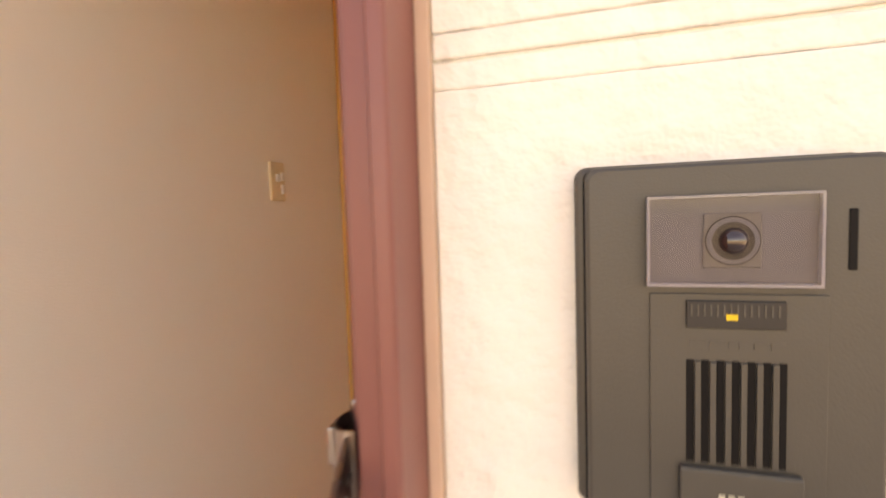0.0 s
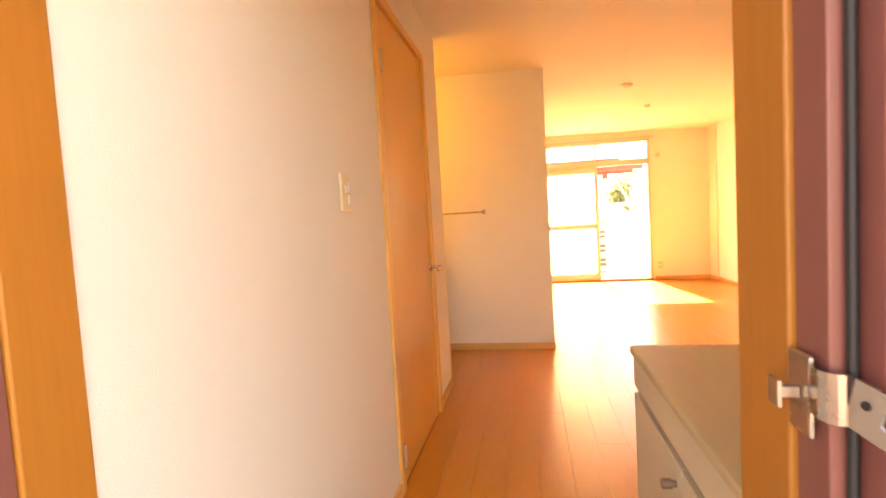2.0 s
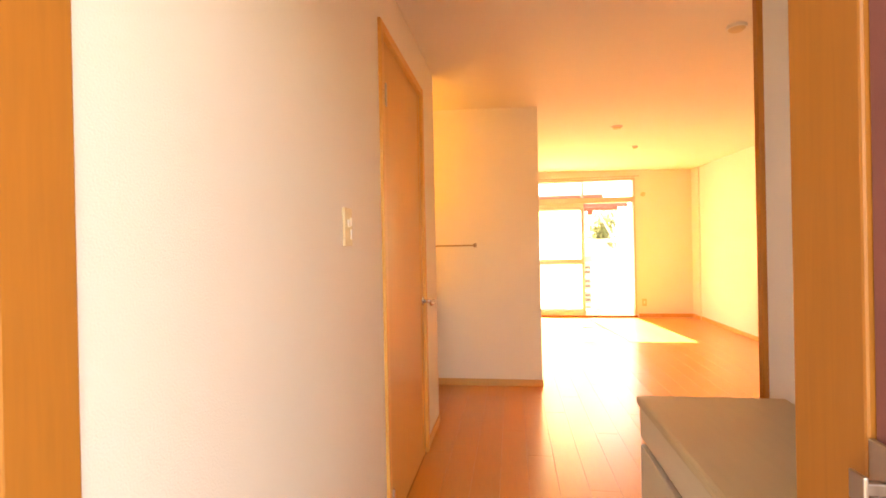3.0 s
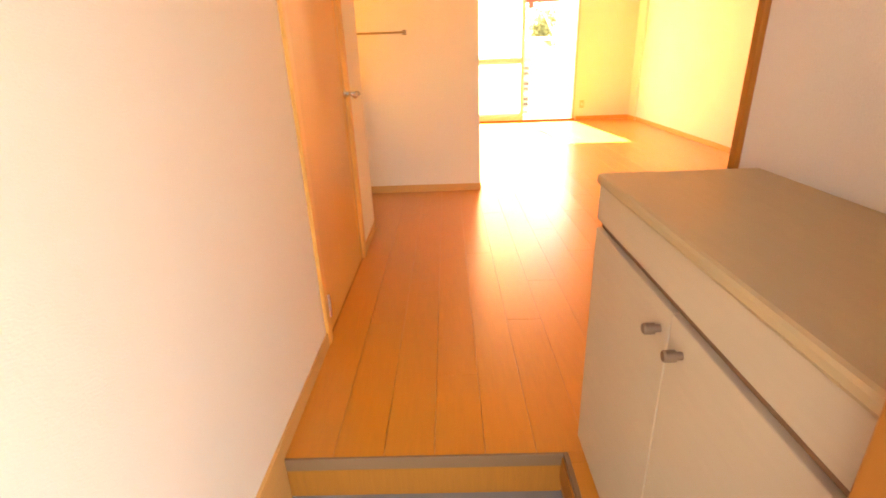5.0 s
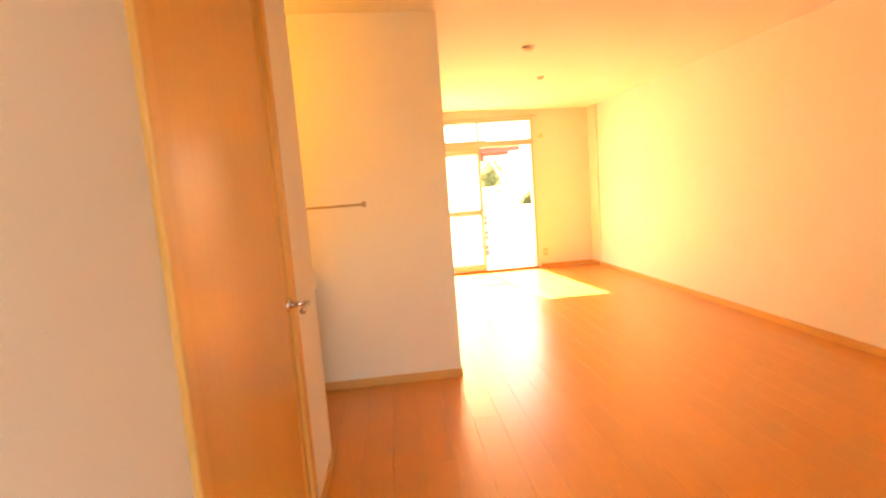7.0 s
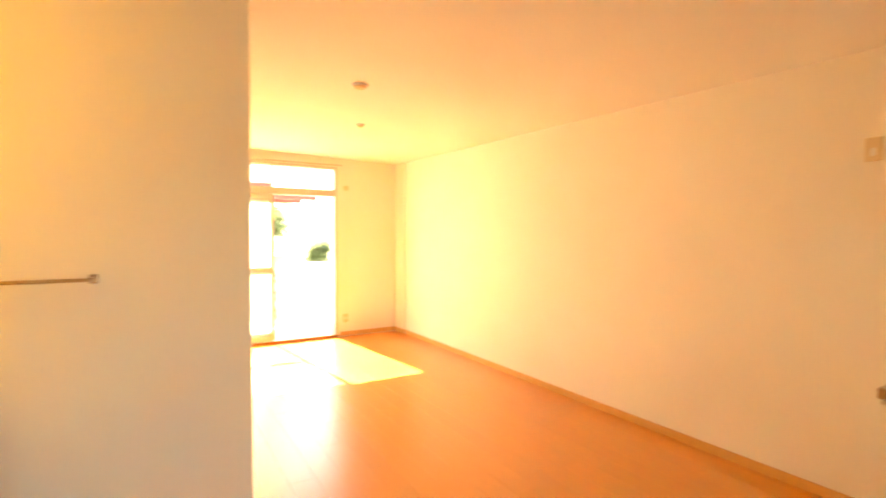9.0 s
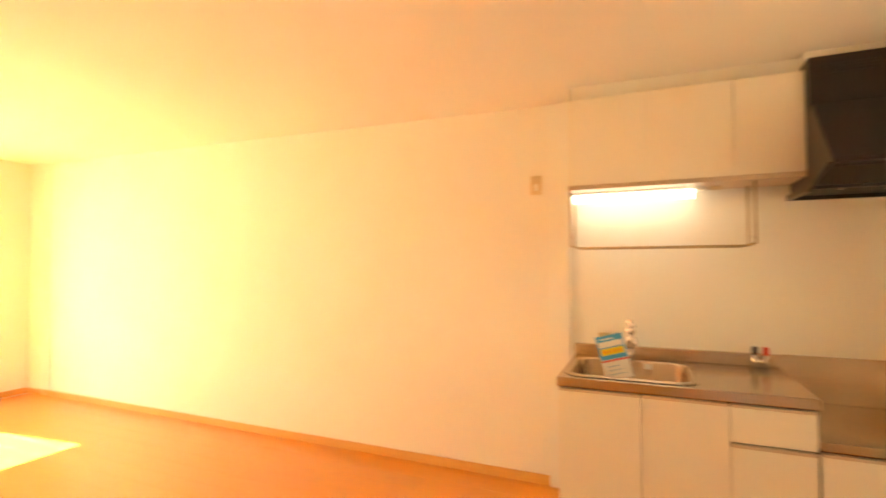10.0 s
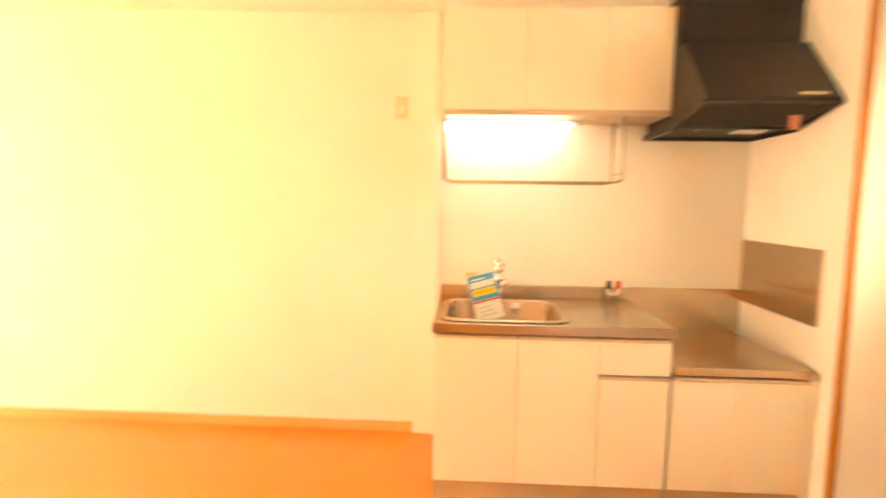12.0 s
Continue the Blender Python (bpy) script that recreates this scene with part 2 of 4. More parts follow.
# ---- walls, floor, ceiling ----
S = "structure"
wall_left = solid("wall_left", boxes((-0.12, 0, 0.582, 2.03, -0.2, WALL_TOP), (-0.12, 0, 2.90, 3.40, 0, WALL_TOP), (-0.12, 0, 2.03, 2.90, 2.17, WALL_TOP), (-0.12, -0.062, 2.03, 2.90, 0, 2.17)), M_WALL,
      "white textured wallpaper wall beside the entrance hall", "wall", kind=S)
solid("wall_alcove", boxes((-1.05, -0.12, 3.28, 3.40, 0, WALL_TOP), (-1.17, -1.05, 3.28, 4.445, 0, WALL_TOP)), M_WALL,
      "white wallpaper walls of the washing alcove", "wall", kind=S)
solid("wall_closet", boxes((-1.05, 0.775, 4.325, 4.445, 0, WALL_TOP), (0.655, 0.775, 4.445, 8.5, 0, WALL_TOP)), M_WALL,
      "white wallpaper wall that juts into the room", "wall", kind=S)
solid("wall_back", boxes((0.655, 0.84, 8.5, 8.65, -0.3, WALL_TOP), (2.59, 3.63, 8.5, 8.65, -0.3, WALL_TOP), (0.84, 2.59, 8.5, 8.65, 2.35, WALL_TOP), (0.84, 2.59, 8.5, 8.65, -0.3, -0.005)), M_WALL,
      "white wallpaper wall around the balcony window", "wall", kind=S)
solid("wall_right", boxes((3.51, 3.63, 2.93, 8.5, 0, WALL_TOP)), M_WALL, "long plain white wallpaper wall of the living room", "wall", kind=S)
solid("wall_kitchen", boxes((3.505, 3.63, 0.48, 2.93, 0, WALL_TOP)), M_KWALL, "smooth white panel wall behind the kitchen", "wall", kind=S)
solid("wall_kitchen_end", boxes((2.78, 3.505, 0.86, 1.123, 0, WALL_TOP)), M_KWALL, "short white wall closing the kitchen's end", "wall", kind=S)
solid("wall_front", boxes((0.884, 1.256, 0.512, 0.61, -0.2, WALL_TOP), (-0.12, -0.048, 0.49, 0.581, -0.2, WALL_TOP), (-0.048, 0.884, 0.512, 0.61, 2.031, WALL_TOP),
      (1.36, 1.84, 0.49, 0.86, -0.2, WALL_TOP), (2.64, 3.505, 0.49, 0.86, -0.2, WALL_TOP), (1.84, 2.64, 0.49, 0.86, -0.2, 1.05), (1.84, 2.64, 0.49, 0.86, 1.735, WALL_TOP)), M_WALL,
      "white wallpaper front wall with the kitchen window", "wall", kind=S)
solid("wall_entry", boxes((1.256, 1.36, 0.49, 1.545, -0.2, WALL_TOP)), M_WALL, "white wallpaper wall behind the shoe cabinet", "wall", kind=S)
bm = bmesh.new()
corners = [(-1.17, 0.49), (3.63, 0.49), (3.63, 8.65), (-1.17, 8.65)]
low = [bm.verts.new((x, y, ceil_at(x, y))) for x, y in corners]
high = [bm.verts.new((x, y, 2.78)) for x, y in corners]
bm.faces.new(low)
bm.faces.new(high)
for n in range(4):
    bm.faces.new((low[n], low[(n + 1) % 4], high[(n + 1) % 4], high[n]))
solid("ceiling", bm, M_CEIL, "white papered ceiling", "ceiling", kind=S)
solid("pilaster", boxes((3.488, 3.51, 8.2, 8.5, 0, WALL_TOP), bev=0.002), M_WALL, "shallow white corner post in the living room", "post", kind=S)
solid("kitchen_wall_edge", boxes((3.478, 3.505, 2.80, 2.83, 0, 2.36), (3.49, 3.51, 2.83, 2.93, 0, 2.36), bev=0.002), M_KWALL, "white upright edge strip where the kitchen panels begin", "trim", kind=S)

floor = solid("floor", boxes((0, 3.51, 1.424, 8.5, -0.1, -0.012), (0.82, 1.256, 0.61, 1.424, -0.1, -0.012), (1.36, 2.775, 0.86, 1.424, -0.1, -0.012), (2.775, 3.51, 1.123, 1.424, -0.1, -0.012), (-1.05, 0.0, 3.40, 4.325, -0.1, -0.012)),
              M_JOINT, "glossy orange-brown wood strip floor", "floor", kind=S)
genkan = solid("floor_entrance", boxes((-0.03, 0.8275, 0.45, 1.4015, -0.24, -0.151)), M_GROUT, "grey tiled sunken entrance floor", "floor", kind=S)


def board(name, x0, x1, y0, y1, z1, material, label, bev=0.002, z0=0.0):
    return solid(name, boxes((x0, x1, y0, y1, z0, z1), bev=bev), material, label, "baseboard", kind=S)


BL = "pale orange wooden baseboard"
for nm, (x0, x1, y0, y1) in {"hall": (0, 0.009, 1.3937, 1.992), "hall_far": (0, 0.009, 2.945, 3.40), "closet": (-1.05, 0.784, 4.316, 4.325), "closet_side": (0.775, 0.784, 4.325, 8.5),
                             "back": (2.63, 3.479, 8.491, 8.5), "right": (3.501, 3.51, 2.935, 8.2), "pilaster": (3.479, 3.488, 8.191, 8.5), "nook": (2.766, 2.775, 0.869, 1.096), "nook_front": (1.36, 2.766, 0.86, 0.869)}.items():
    board("baseboard_" + nm, x0, x1, y0, y1, 0.06, M_BASE, BL)
board("baseboard_entrance", 0, 0.012, 0.62, 1.3935, 0.06, M_BASE, "pale orange wooden skirting down to the entrance tiles", z0=-0.151)
solid("step_nosing", boxes((0.0, 0.824, 1.394, 1.4035, -0.042, 0.0015), (0.8245, 0.8395, 0.62, 1.4035, -0.042, 0.0015), bev=0.002), M_GROOVE, "dark brown nosing along the entrance step", "trim", kind=S)
solid("step_riser", boxes((0.0, 0.826, 1.402, 1.4135, -0.151, -0.043), (0.828, 0.8395, 0.62, 1.4135, -0.151, -0.043)), M_TRIM, "pale wooden riser of the entrance step", "trim", kind=S)
solid("wall_end_jamb", boxes((1.241, 1.378, 1.545, 1.572, 0, WALL_TOP), bev=0.003), M_TRIM, "orange wooden jamb on the wall's end", "trim", kind=S)
solid("kitchen_end_trim", boxes((2.770, 2.794, 1.100, 1.127, 0, WALL_TOP), bev=0.003), M_TRIM, "orange wooden edge trim on the kitchen's end wall", "trim", kind=S)
solid("kitchen_end_panel", boxes((2.775, 2.78, 0.862, 1.0995, 0.06, WALL_TOP)), M_KWALL, "smooth cream panel on the kitchen's end wall", "trim", kind=S)


# ---- interior door in the hall ----
door = thing("door_1", (0, 2.4, 0), "closed orange wooden flush door in the hall", "door", kind=S)
part("threshold", boxes((-0.0615, -0.0005, 2.042, 2.893, -0.02, 0.004)), M_TRIM, door)
cas = part("casing", boxes((-0.06, 0.014, 1.992, 2.040, 0, 2.20), (-0.06, 0.014, 2.895, 2.945, 0, 2.20), (-0.06, 0.014, 2.040, 2.895, 2.155, 2.20), bev=0.004), M_CASING, door, "orange wooden door casing")
slab = part("slab", boxes((-0.04, -0.004, 2.044, 2.835, 0.006, 2.15), bev=0.003), M_DOOR, door, "orange veneered door leaf")
part("edge_strip", boxes((-0.04, -0.002, 2.838, 2.892, 0.006, 2.15), bev=0.002), M_DOOR, door)
for z in (0.157, 1.89):
    bm = boxes((-0.005, 0.012, 2.036, 2.062, z - 0.045, z + 0.045), bev=0.002)
    rod(bm, (0.014, 2.048, z - 0.05), (0.014, 2.048, z + 0.05), 0.007)
    part("hinge", bm, M_CHROME, door, "steel door hinge")
bm = bmesh.new()
rod(bm, (-0.004, 2.868, 0.918), (0.006, 2.868, 0.918), 0.026, 24)
rod(bm, (0.004, 2.868, 0.918), (0.066, 2.868, 0.918), 0.0105, 16)
pipe(bm, [(0.060, 2.868, 0.918), (0.071, 2.855, 0.918), (0.074, 2.825, 0.917), (0.071, 2.762, 0.914)], 0.0115, 14)
part("door_lever", bm, M_CHROME, door, "chrome lever handle", True)


# ---- wall plates ----
def plate(name, m, w, h, rockers, label, category, material=M_PLASTIC):
    """A wall plate in the local x-z plane, facing -y, with rocker keys."""
    t = thing(name, (0, 0, 0), label, category)
    part("cover", boxes((-w / 2, w / 2, -0.009, 0, -h / 2, h / 2), bev=0.003), material, t)
    for x, z, a, b in rockers:
        part("key", boxes((x - a, x + a, -0.013, -0.006, z - b, z + b), bev=0.002), M_WHITE, t)
    t.matrix_basis = m
    return t


plate("light_switch", pose(0.0, 1.565, 1.308, 0, 0, 90), 0.072, 0.125, [(0.0, 0.012, 0.011, 0.012), (0.022, 0.018, 0.006, 0.014), (0.022, -0.024, 0.006, 0.016)], "ivory two-key light switch on the hall wall", "switch")
plate("light_switch", pose(3.51, 3.005, 1.862, 0, 0, -90), 0.07, 0.12, [(0, -0.014, 0.012, 0.02)], "ivory wall switch plate beside the kitchen", "switch")
plate("power_outlet", pose(2.717, 8.5, 0.25, 0, 0, 0), 0.07, 0.12, [(0, 0.0, 0.012, 0.024)], "ivory power outlet low beside the balcony window", "outlet")
plate("power_outlet", pose(2.62, 0.86, 0.20, 0, 0, 180), 0.075, 0.12, [], "blank ivory wall plate below the kitchen window", "outlet")
bm = bmesh.new()
rod(bm, (2.724, 8.5, 2.07), (2.724, 8.482, 2.07), 0.04, 24, 0.036)
solid("air_duct_cap", bm, M_PLASTIC, "round ivory duct cap high on the wall", "duct cap")

# ---- towel bar ----
bar = thing("towel_bar", (0.01, 4.325, 1.25), "chrome towel bar on the white wall", "towel bar")
bm = bmesh.new()
rod(bm, (-0.20, 4.275, 1.25), (0.215, 4.275, 1.25), 0.007)
part("bar", bm, M_RACK, bar, smooth=True)
for x in (-0.19, 0.207):
    bm = boxes((x - 0.014, x + 0.014, 4.317, 4.325, 1.232, 1.268), bev=0.002)
    bx(bm, x - 0.008, x + 0.008, 4.268, 4.317, 1.241, 1.259, 0.002)
    part("bracket", bm, M_KNOB, bar)

# ---- wash stand in the alcove ----
ws = thing("wash_stand", (-0.55, 4.0, 0), "ivory wash stand in the alcove beside the towel bar", "wash stand")
part("body", boxes((-1.04, -0.2, 3.62, 4.31, 0, 0.72), bev=0.004), M_CAB, ws)
part("basin_top", boxes((-1.045, -0.15, 3.58, 4.312, 0.72, 0.86), bev=0.02), M_WHITE, ws, "white basin top")


# ---- lit wall lamp in the alcove ----
al = thing("wall_lamp", (-1.05, 3.9, 2.0), "lit warm globe lamp over the wash stand", "lamp")
bm = bmesh.new()
rod(bm, (-1.05, 3.9, 2.0), (-1.02, 3.9, 2.0), 0.05, 24)
part("base", bm, M_WHITE, al)
bm = bmesh.new()
bmesh.ops.create_uvsphere(bm, u_segments=20, v_segments=12, radius=0.065, matrix=Matrix.Translation((-0.955, 3.9, 2.0)))
part("globe", bm, M_BULB, al, "glowing globe", True)


# ---- ceiling fittings ----
def ceiling_fitting(name, x, y, r, h, label, category):
    top_z = ceil_at(x, y)
    t = thing(name, (x, y, top_z), label, category)
    bm = bmesh.new()
    rod(bm, (x, y, top_z - h * 0.6), (x, y, top_z + 0.002), r, 28)
    part("base", bm, M_WHITE, t)
    bm = bmesh.new()
    rod(bm, (x, y, top_z - h), (x, y, top_z - h * 0.6), r * 0.6, 28, r * 0.85)
    part("cap", bm, M_PLASTIC, t)


ceiling_fitting("ceiling_socket", 1.62, 5.16, 0.055, 0.03, "white round ceiling lamp socket", "ceiling socket")
ceiling_fitting("smoke_alarm", 1.76, 2.853, 0.05, 0.03, "white round smoke alarm on the ceiling by the kitchen", "alarm")
ceiling_fitting("smoke_alarm", 2.07, 6.29, 0.035, 0.03, "small round white alarm on the ceiling", "alarm")

# ---- shoe cabinet ----
sc = thing("shoe_cabinet", (1.06, 1.05, 0), "beige laminate shoe cabinet with two doors, beside the entrance step", "shoe cabinet")
part("body", boxes((0.900, 1.254, 0.64, 1.452, 0.0, 0.785)), M_SHOE, sc)
part("top", boxes((0.871, 1.255, 0.635, 1.462, 0.786, 0.812), bev=0.008), M_SHOETOP, sc, "tan worktop with rounded front edge")
part("front_band", boxes((0.880, 0.899, 0.64, 1.456, 0.698, 0.7855), bev=0.002), M_SHOE, sc)
part("groove", boxes((0.893, 0.899, 0.64, 1.454, 0.677, 0.697)), M_GROOVE, sc, "brown finger groove")
for y0, y1, ky in ((0.64, 1.026, 0.978), (1.029, 1.456, 1.061)):
    d = part("door", boxes((0.880, 0.899, y0, y1, 0.012, 0.676), bev=0.002), M_SHOE, sc)
    bm = bmesh.new()
    rod(bm, (0.880, ky, 0.628), (0.868, ky, 0.628), 0.007, 16)
    rod(bm, (0.869, ky, 0.628), (0.852, ky, 0.628), 0.0105, 20)
    rod(bm, (0.852, ky, 0.628), (0.8495, ky, 0.628), 0.0105, 20, 0.008)
    part("knob", bm, M_KNOB, d, "brown metal knob")

# ---- kitchen: sink unit ----
sink = thing("sink_unit", (3.18, 2.25, 0), "cream sink base cabinet with three doors and a drawer", "cabinet", "kitchen units")
# Carcass and rail are near-black so the gaps' shade lies in their colour.
part("carcass", boxes((2.888, 3.50, 1.742, 2.764, 0.095, 0.62)), M_DARK, sink)
part("top_rail", boxes((2.888, 2.93, 1.742, 2.764, 0.6205, 0.779)), M_DARK, sink)
part("side_panel", boxes((2.888, 3.50, 2.7645, 2.770, 0.095, 0.779)), M_CAB, sink)
part("side_panel", boxes((2.888, 3.50, 1.7395, 1.7415, 0.095, 0.779)), M_CAB, sink)
part("kick_board", boxes((2.892, 3.49, 1.742, 2.766, 0, 0.0945)), M_KICK, sink, "brown kick board")


def front(parent, y0, y1, z0, z1, rail=False, name="door"):
    d = part(name, boxes((2.866, 2.886, y0 + 0.0015, y1 - 0.0015, z0, z1), bev=0.002), M_CAB, parent)
    if rail:
        part("pull_rail", boxes((2.860, 2.886, y0 + 0.004, y1 - 0.004, z1 + 0.001, z1 + 0.014), bev=0.002), M_CABEDGE, d, "beige pull rail")
    return d


front(sink, 2.402, 2.770, 0.098, 0.756, True)
front(sink, 2.050, 2.402, 0.098, 0.756, True)
front(sink, 1.745, 2.050, 0.098, 0.588, True)
front(sink, 1.745, 2.050, 0.610, 0.756, True, "drawer")

top = thing("sink_counter", (3.18, 2.25, 0.76), "stainless steel sink top with one bowl", "counter")
X0, X1, Y0, Y1 = 2.860, 3.504, 1.736, 2.774
bx0, bx1, by0, by1 = 2.93, 3.37, 2.185, 2.725
part("counter_top", boxes((X0, X1, Y0, by0, 0.784, 0.820), (X0, X1, by1, Y1, 0.784, 0.820), (X0, bx0, by0, by1, 0.784, 0.820), (bx1, X1, by0, by1, 0.784, 0.820)), M_STAINLESS, top)
part("front_lip", boxes((X0 - 0.006, X0 + 0.004, Y0 - 0.001, Y1 + 0.001, 0.779, 0.8235), bev=0.003), M_STAINLESS, top)
part("upstand", boxes((3.478, 3.5035, Y0, Y1, 0.820, 0.888), bev=0.004), M_STAINLESS, top)


def ring(cx, cy, hx, hy, r, z, n=8):
    """A rounded rectangle of points."""
    pts = []
    for k, (sx, sy) in enumerate(((1, 1), (-1, 1), (-1, -1), (1, -1))):
        for i in range(n + 1):
            a = radians(90 * k + 90 * i / n)
            pts.append((cx + sx * (hx - r) + r * math.cos(a), cy + sy * (hy - r) + r * math.sin(a), z))
    return pts


def lofted(rings, close=True):
    bm = bmesh.new()
    rows = [[bm.verts.new(p) for p in r] for r in rings]
    n = len(rows[0])
    for a, b in zip(rows, rows[1:]):
        for i in range(n):
            bm.faces.new((a[i], a[(i + 1) % n], b[(i + 1) % n], b[i]))
    if close:
        bm.faces.new(rows[-1])
    return bm


cx, cy = (bx0 + bx1) / 2, (by0 + by1) / 2
hx, hy = (bx1 - bx0) / 2, (by1 - by0) / 2
part("bowl", lofted([ring(cx, cy, hx + 0.028, hy + 0.028, 0.09, 0.8232), ring(cx, cy, hx + 0.022, hy + 0.022, 0.085, 0.828), ring(cx, cy, hx + 0.002, hy + 0.002, 0.08, 0.828),
                     ring(cx, cy, hx - 0.006, hy - 0.006, 0.075, 0.822), ring(cx, cy, hx - 0.015, hy - 0.015, 0.07, 0.682), ring(cx, cy, hx - 0.05, hy - 0.05, 0.05, 0.657)]), M_STAINLESS, top, smooth=True)
bm = bmesh.new()
rod(bm, (cx + 0.05, cy, 0.656), (cx + 0.05, cy, 0.662), 0.05, 24)
part("drain", bm, M_RUBBER, top, "black drain cover")

# ---- kitchen: stove unit ----
stove = thing("stove_cabinet", (3.18, 1.45, 0), "low cream stove base cabinet with two doors", "cabinet", "kitchen units")
# Near-black again, the shade between the fronts put into the colour.
part("carcass", boxes((2.888, 3.50, 1.16, 1.736, 0.095, 0.616)), M_DARK, stove)
part("filler", boxes((2.870, 3.49, 1.1245, 1.1595, 0.0, 0.616)), M_CAB, stove)
part("kick_board", boxes((2.892, 3.49, 1.16, 1.736, 0, 0.0945)), M_KICK, stove, "brown kick board")
front(stove, 1.466, 1.736, 0.098, 0.594, True)
front(stove, 1.162, 1.466, 0.098, 0.594, True)
st = thing("stove_counter", (3.18, 1.45, 0.6), "low stainless steel stove top, empty", "counter")
part("counter_top", boxes((2.860, 3.50, 1.150, 1.735, 0.618, 0.656), bev=0.004), M_STAINLESS, st)
part("backsplash", boxes((3.494, 3.5045, 1.125, 1.735, 0.656, 0.890), bev=0.002), M_STAINLESS, st)
sp = thing("splash_panel", (3.2, 1.123, 0.82), "stainless steel splash panel on the kitchen's end wall", "splash panel")
bm = boxes((2.91, 3.50, 1.1235, 1.131, 0.966, 1.167), bev=0.002)
prism(bm, [(1.1235, 0.837), (1.137, 0.834), (1.1305, 0.965), (1.1235, 0.965)], "x", 2.911, 3.499)
part("sheet", bm, M_STAINLESS, sp)

# ---- faucet ----
fc = thing("faucet", (3.43, 2.462, 0.822), "chrome swivel faucet at the sink", "faucet")
bm = bmesh.new()
rod(bm, (3.43, 2.462, 0.822), (3.43, 2.462, 0.882), 0.026, 20, 0.022)
rod(bm, (3.43, 2.462, 0.882), (3.43, 2.462, 0.987), 0.021, 20)
part("body", bm, M_CHROME, fc, smooth=True)
part("spout", pipe(bmesh.new(), [(3.425, 2.462, 0.917), (3.32, 2.44, 0.957), (3.235, 2.43, 0.962), (3.225, 2.43, 0.934)], 0.0125, 14), M_CHROME, fc, smooth=True)
bm = bmesh.new()
bmesh.ops.create_uvsphere(bm, u_segments=18, v_segments=10, radius=0.031, matrix=Matrix.Translation((3.425, 2.458, 0.990)))
bmesh.ops.create_uvsphere(bm, u_segments=16, v_segments=10, radius=0.019, matrix=Matrix.Translation((3.43, 2.464, 1.034)))
pipe(bm, [(3.43, 2.462, 1.007), (3.41, 2.452, 1.030), (3.36, 2.438, 1.022)], 0.010)
part("lever", bm, M_CHROME, fc, smooth=True)

# ---- gas tap with two cocks ----
gt = thing("twin_tap", (3.44, 1.83, 0.822), "chrome twin valve with a black and a red cap", "valve")
bm = bmesh.new()
rod(bm, (3.44, 1.80, 0.857), (3.44, 1.865, 0.857), 0.014)
for y in (1.808, 1.857):
    rod(bm, (3.44, y, 0.822), (3.44, y, 0.897), 0.014, 14, 0.012)
part("body", bm, M_CHROME, gt, smooth=True)
for y, m, l in ((1.857, M_RUBBER, "black cap"), (1.808, M_RED, "red cap")):
    bm = bmesh.new()
    rod(bm, (3.44, y, 0.894), (3.44, y, 0.932), 0.015, 14, 0.013)
    part("cap", bm, m, gt, l)
solid("wall_socket", boxes((3.49, 3.5045, 2.575, 2.635, 0.927, 0.957), bev=0.003), M_PLASTIC, "small beige plate on the wall over the sink", "wall plate")

# ---- cleaner leaflet standing in the sink ----
lf = thing("leaflet_box", (0, 0, 0), "blue, yellow and white printed carton leaning in the sink", "carton")
W2, H2 = 0.062, 0.20


def slip(name, x0, x1, z0, z1, m, y=-0.0125, t=0.0125):
    return part(name, boxes((x0, x1, y, y + t, z0, z1), bev=0.0), m, lf)


slip("carton", -W2, W2, 0, H2, M_CARD, -0.008, 0.016)
slip("blue_panel", -W2, W2, 0.090, H2, M_BLUE, -0.0095, 0.0012)
slip("yellow_panel", -0.052, 0.054, 0.110, 0.140, M_YELLOW, -0.011, 0.0012)
for i in range(4):
    slip("letter_bar", -0.042 + i * 0.023, -0.027 + i * 0.023, 0.118, 0.132, M_ORANGE, -0.0122, 0.001)
slip("title_bar", -0.056, 0.056, 0.146, 0.172, M_CARD, -0.011, 0.0012)
slip("title_bar", -0.045, 0.02, 0.180, 0.186, M_CARD, -0.011, 0.0012)
slip("red_stripe", -W2, W2, 0.080, 0.088, M_RED, -0.0095, 0.0012)
for i in range(3):
    slip("text_bar", -0.042, 0.035 - 0.01 * i, 0.020 + i * 0.018, 0.024 + i * 0.018, M_PALEBLUE, -0.0095, 0.001)
lf.matrix_basis = Matrix.Translation((3.20, 2.503, 0.762)) @ Euler((radians(-12), radians(-15), radians(-84))).to_matrix().to_4x4() @ Matrix.Diagonal((1.12, 1.0, 1.15, 1.0))

solid("sink_tag", boxes((3.318, 3.3195, 2.35, 2.39, 0.797, 0.825), bev=0.0004), M_CARD, "small white tag at the back of the sink bowl", "tag")

# ---- upper cabinets ----
uc = thing("wall_cabinet", (3.35, 2.2, 1.77), "cream wall cabinet with three plain doors", "cabinet", "kitchen units")
part("carcass", boxes((3.222, 3.504, 1.674, 2.760, 1.79, 2.268)), M_CAB, uc)
part("bottom_panel", boxes((3.205, 3.504, 1.674, 2.760, 1.772, 1.7895), bev=0.001), M_CABEDGE, uc, "brown-edged bottom panel")
for y0, y1 in ((2.360, 2.762), (1.965, 2.360), (1.674, 1.965)):
    d = part("door", boxes((3.20, 3.2205, y0 + 0.0015, y1 - 0.0015, 1.795, 2.268), bev=0.002), M_CAB, uc)
    part("pull_rail", boxes((3.196, 3.2205, y0 + 0.003, y1 - 0.003, 1.7905, 1.7945)), M_CABEDGE, d)
